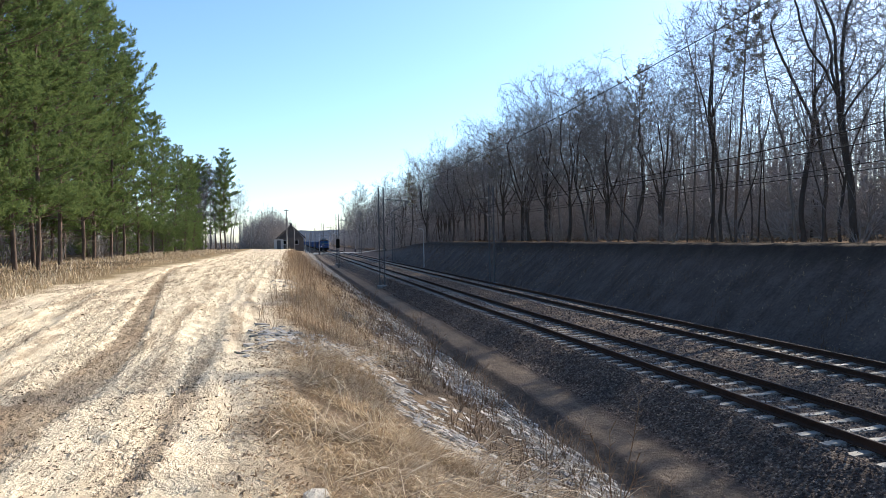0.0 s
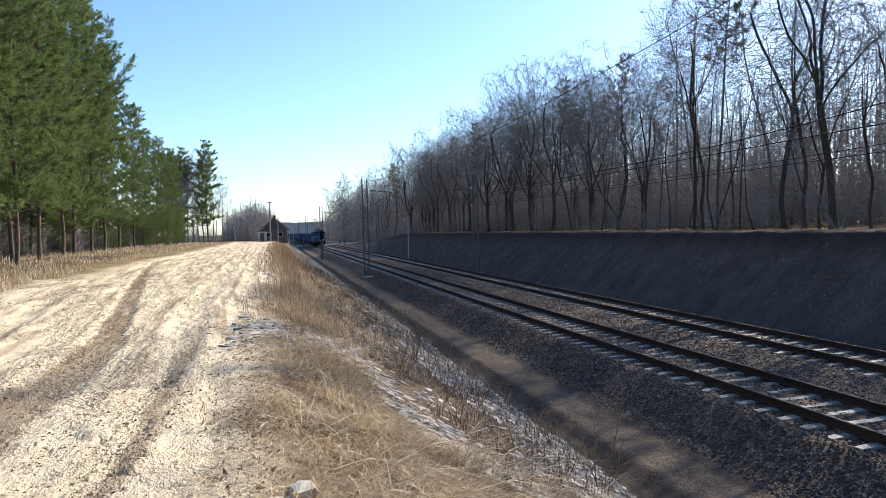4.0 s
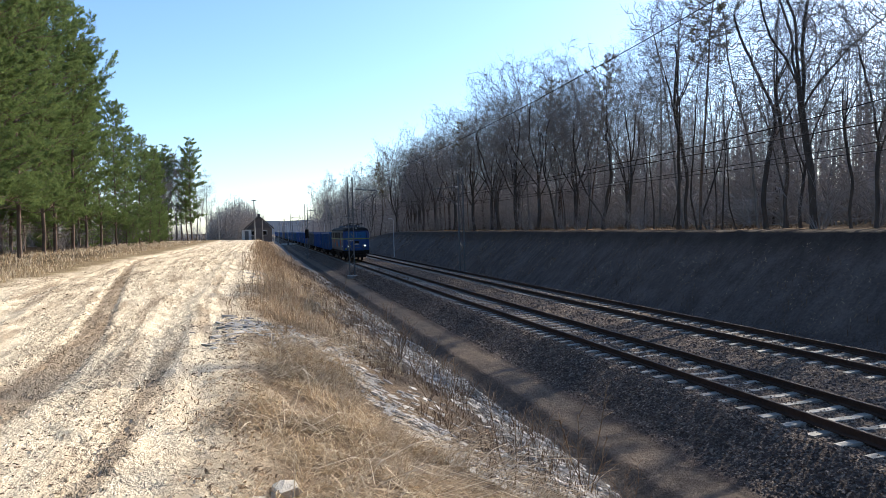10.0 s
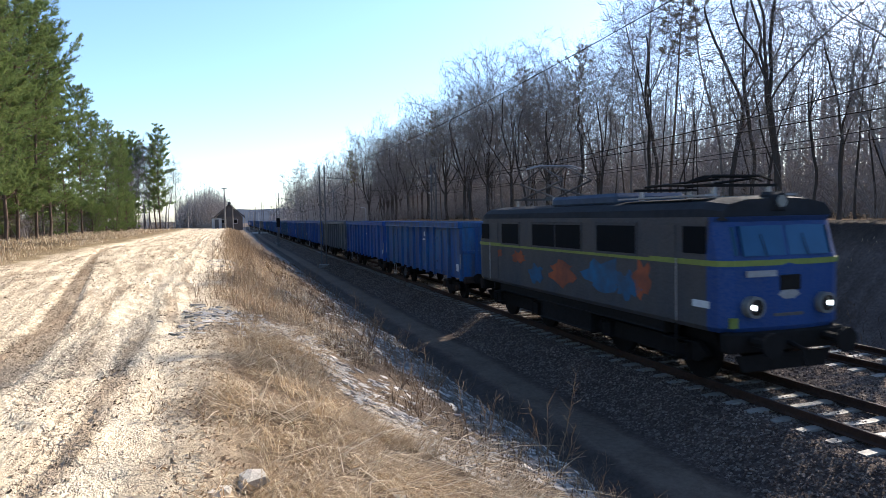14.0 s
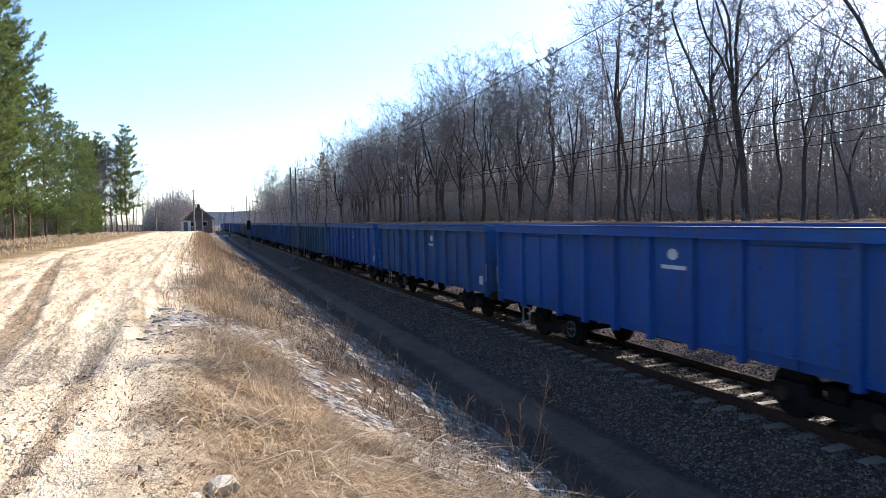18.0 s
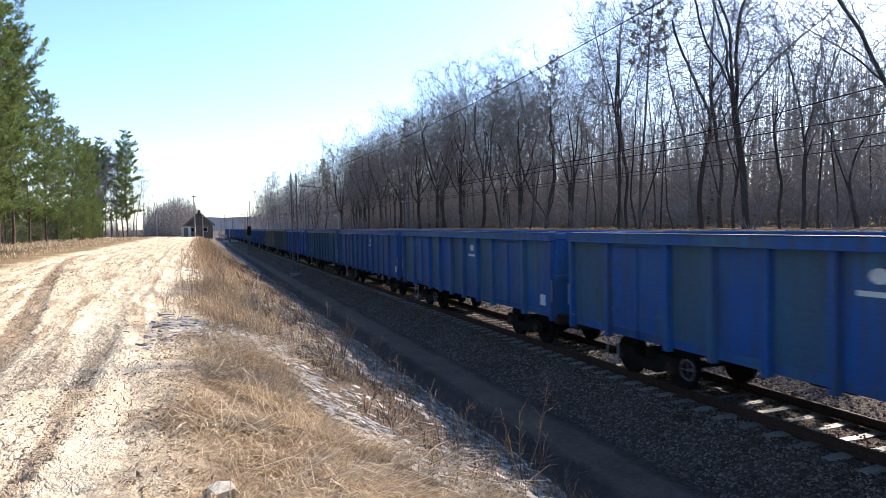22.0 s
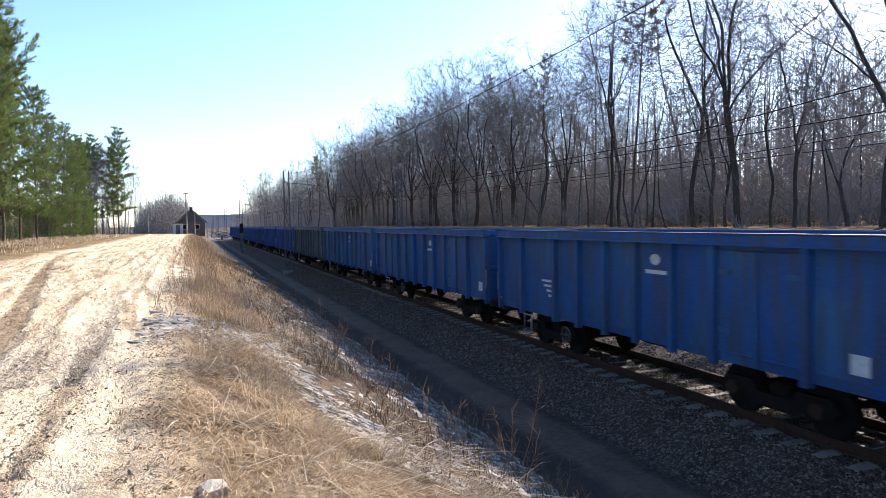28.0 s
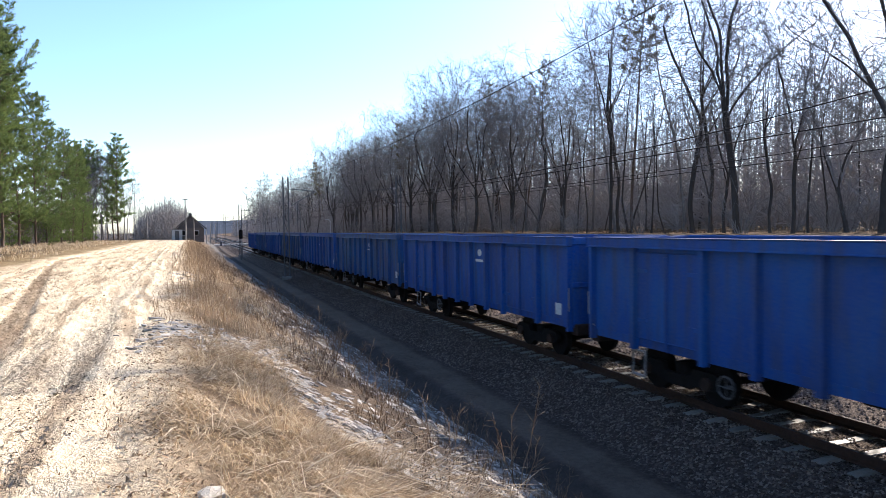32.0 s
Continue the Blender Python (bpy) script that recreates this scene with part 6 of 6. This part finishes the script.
def riprap():
    rng = random.Random(21)
    kinds = [stone_mesh(300 + i, rng.uniform(.22, .48)) for i in range(9)]
    meshes = [k.mesh("stone", MAT_STONE) for k in kinds]
    rev = thing("stone_revetment", "pale broken stones set into the railway bank", "stone revetment", kind="structure")
    rest_v, rest_f = [], []
    spots = []
    for i in range(1250):                          # the pale seam that climbs to the edge of the track
        q = rng.random() * (len(SEAM) - 1)
        j = int(q)
        (ax, ay), (bx, by) = SEAM[j], SEAM[j + 1]
        wide = .36 if j < 3 else .17
        spots.append((ax + (bx - ax) * (q - j) + rng.gauss(0, wide), ay + (by - ay) * (q - j) + rng.gauss(0, wide * (2.0 if j < 3 else 1.3)), rng.choice((.03, .04, .05, .06, .08, .1, .13)) * rng.uniform(.8, 1.3)))
    for i in range(1500):                          # scattered lower down among the weeds
        y = 6 + 26 * rng.random() ** 1.3
        x = 1.5 + rng.random() * 2.4
        if not above_seam(x, y) and float(fbm(np.array([x * 2.]), np.array([y]), .5, 2, 91)[0]) > -.3:
            spots.append((x, y, rng.uniform(.03, .11)))
    for i in range(240):                           # the lip where the slope steepens
        y = 7.5 + 16 * rng.random()
        spots.append((3.55 + rng.gauss(0, .16), y, rng.uniform(.05, .14)))
    for i in range(3600):                          # the paved foot of the bank
        y = 5 + 45 * rng.random() ** 1.4
        spots.append((3.75 + rng.random() * 1.85, y, rng.uniform(.05, .12)))
    for i in range(60):                            # the clump at the track's edge further on
        spots.append((-.35 + rng.gauss(0, .3), 27 + rng.gauss(0, 1.4), rng.uniform(.06, .14)))
    spots += [(1.28, 5.5, .17), (-.12, 4.5, .15), (-.02, 4.05, .07), (.45, 4.2, .06), (.33, 4.62, .05), (.6, 3.9, .05), (-.28, 3.95, .16), (1.02, 4.3, .14), (1.02, 4.05, .07), (2.05, 8.1, .2), (1.85, 8.9, .16), (2.3, 7.5, .15)]
    spots.sort(key=lambda q: q[1])
    for i, (x, y, r) in enumerate(spots):
        slope = 26 if x > .6 else 4
        m = pose(x, y, float(land(x, y)) - r * .08, 0, slope, 0) @ pose(0, 0, 0, rng.uniform(-10, 10), rng.uniform(-8, 12), rng.uniform(0, 360)) @ Matrix.Diagonal((r * rng.uniform(.8, 1.35), r * rng.uniform(.7, 1.0), r, 1))
        j = rng.randrange(9)
        if i < 300:
            part("stone", meshes[j], None, rev, at=m)
        else:
            b = len(rest_v)
            rest_v += [tuple(m @ Vector(v)) for v in kinds[j].v]
            rest_f += [tuple(b + q for q in f) for f in kinds[j].f]
    me = mesh_of("loose_stones", rest_v, rest_f, (MAT_LOOSE,))
    tagged(part("loose_stones", me, None, rev, "grey broken stones further along the bank"), kind="stuff")


def pebbles(name, label, category, x, y, r, mat, seed, sink=.3, flat=.8):
    """Angular stones past counting: jittered octahedra in one mesh."""
    nr = np.random.RandomState(seed)
    n = len(x)
    z = land(x, y) + r * (1 - 2 * sink) * .5
    shape = np.array([[1, 0, 0], [-1, 0, 0], [0, 1, 0], [0, -1, 0], [0, 0, 1], [0, 0, -1.0]])
    v = shape[None] * nr.uniform(.65, 1.2, (n, 6, 1)) + nr.normal(0, .22, (n, 6, 3))
    a = nr.uniform(0, 6.283, n)
    ca, sa = np.cos(a)[:, None], np.sin(a)[:, None]
    v = np.stack([v[..., 0] * ca - v[..., 1] * sa, v[..., 0] * sa + v[..., 1] * ca, v[..., 2] * flat], -1)
    v = v * r[:, None, None] + np.stack([x, y, z], 1)[:, None]
    f = np.array([[0, 2, 4], [2, 1, 4], [1, 3, 4], [3, 0, 4], [2, 0, 5], [1, 2, 5], [3, 1, 5], [0, 3, 5]])
    f = (f[None] + (np.arange(n) * 6)[:, None, None]).reshape(-1, 3)
    thing(name, label, category, kind="stuff", data=mesh_of(name, v.reshape(-1, 3), f, (mat,)))


MAT_LOOSE = island("loose_stone", (.44, .4, .345), (.27, .246, .214), (.58, .53, .455), 0.9)
MAT_CLOD = island("sand_clod", (.3, .22, .14), (.5, .4, .26), (.74, .63, .45), 0.95)
MAT_SOIL = island("dark_crumbs", (.13, .093, .06), (.2, .145, .09), (.3, .22, .14), 0.95)
grass()
weeds()
rock = stone_mesh(399, .8).mesh("stone", MAT_STONE)
rk = thing("loose_rock", "rounded grey rock lying at the edge of the sandy track", "rock", at=pose(.1, 4.72, float(land(.1, 4.72)) + .05, 8, -6, 40) @ Matrix.Scale(.15, 4), data=rock)
riprap()
pr = np.random.RandomState(9)
n = 36000
py = 4.5 + 60 * pr.rand(n) ** 1.9
px = np.where(pr.rand(n) < .42, 7.5 + pr.rand(n) * 2.0, 9.4 + pr.rand(n) * 7.3)
pebbles("ballast", "dark angular gravel under and beside the tracks", "gravel", px, py, pr.uniform(.016, .034, n) * (1 + py * .012), MAT_BALLAST, 10, .25)
n = 5500
cy = 2.4 + 40 * pr.rand(n) ** 2.0
cx = -8.5 + 8.4 * pr.rand(n)
pebbles("sand_clods", "dry clods of sand on the rutted track", "clods", cx, cy, pr.uniform(.004, .014, n) * (1 + 1.1 * (pr.rand(n) < .06)) * (1 + cy * .02), MAT_CLOD, 12, .35, .6)
n = 22000
cy = 2.6 + 34 * pr.rand(n) ** 1.8
cx = -8.2 + 8.5 * pr.rand(n)
near_rut = np.exp(-((cx - rut_x(cy, 0)) / (rut_half(cy) * 1.4)) ** 2)
keep = fbm(cx, cy * .35, .9, 3, 81) + .35 * near_rut + .25 * ease(cx, -1.6, 0) > .12
cx, cy = cx[keep], cy[keep]
pebbles("earth_crumbs", "dark crumbs of trodden earth scattered over the sand", "clods", cx, cy, pr.uniform(.005, .018, len(cx)) * (1 + cy * .02), MAT_SOIL, 14, .33, .45)


def motions():
    times = [0, 3, 6, 9, 11, 12, 13, 14, 16, 20, 24, 28, 32]
    for ob, back in TRAIN:
        walk(ob, [(t, pose(HEAD, front(t) + back, 0)) for t in times])


motions()
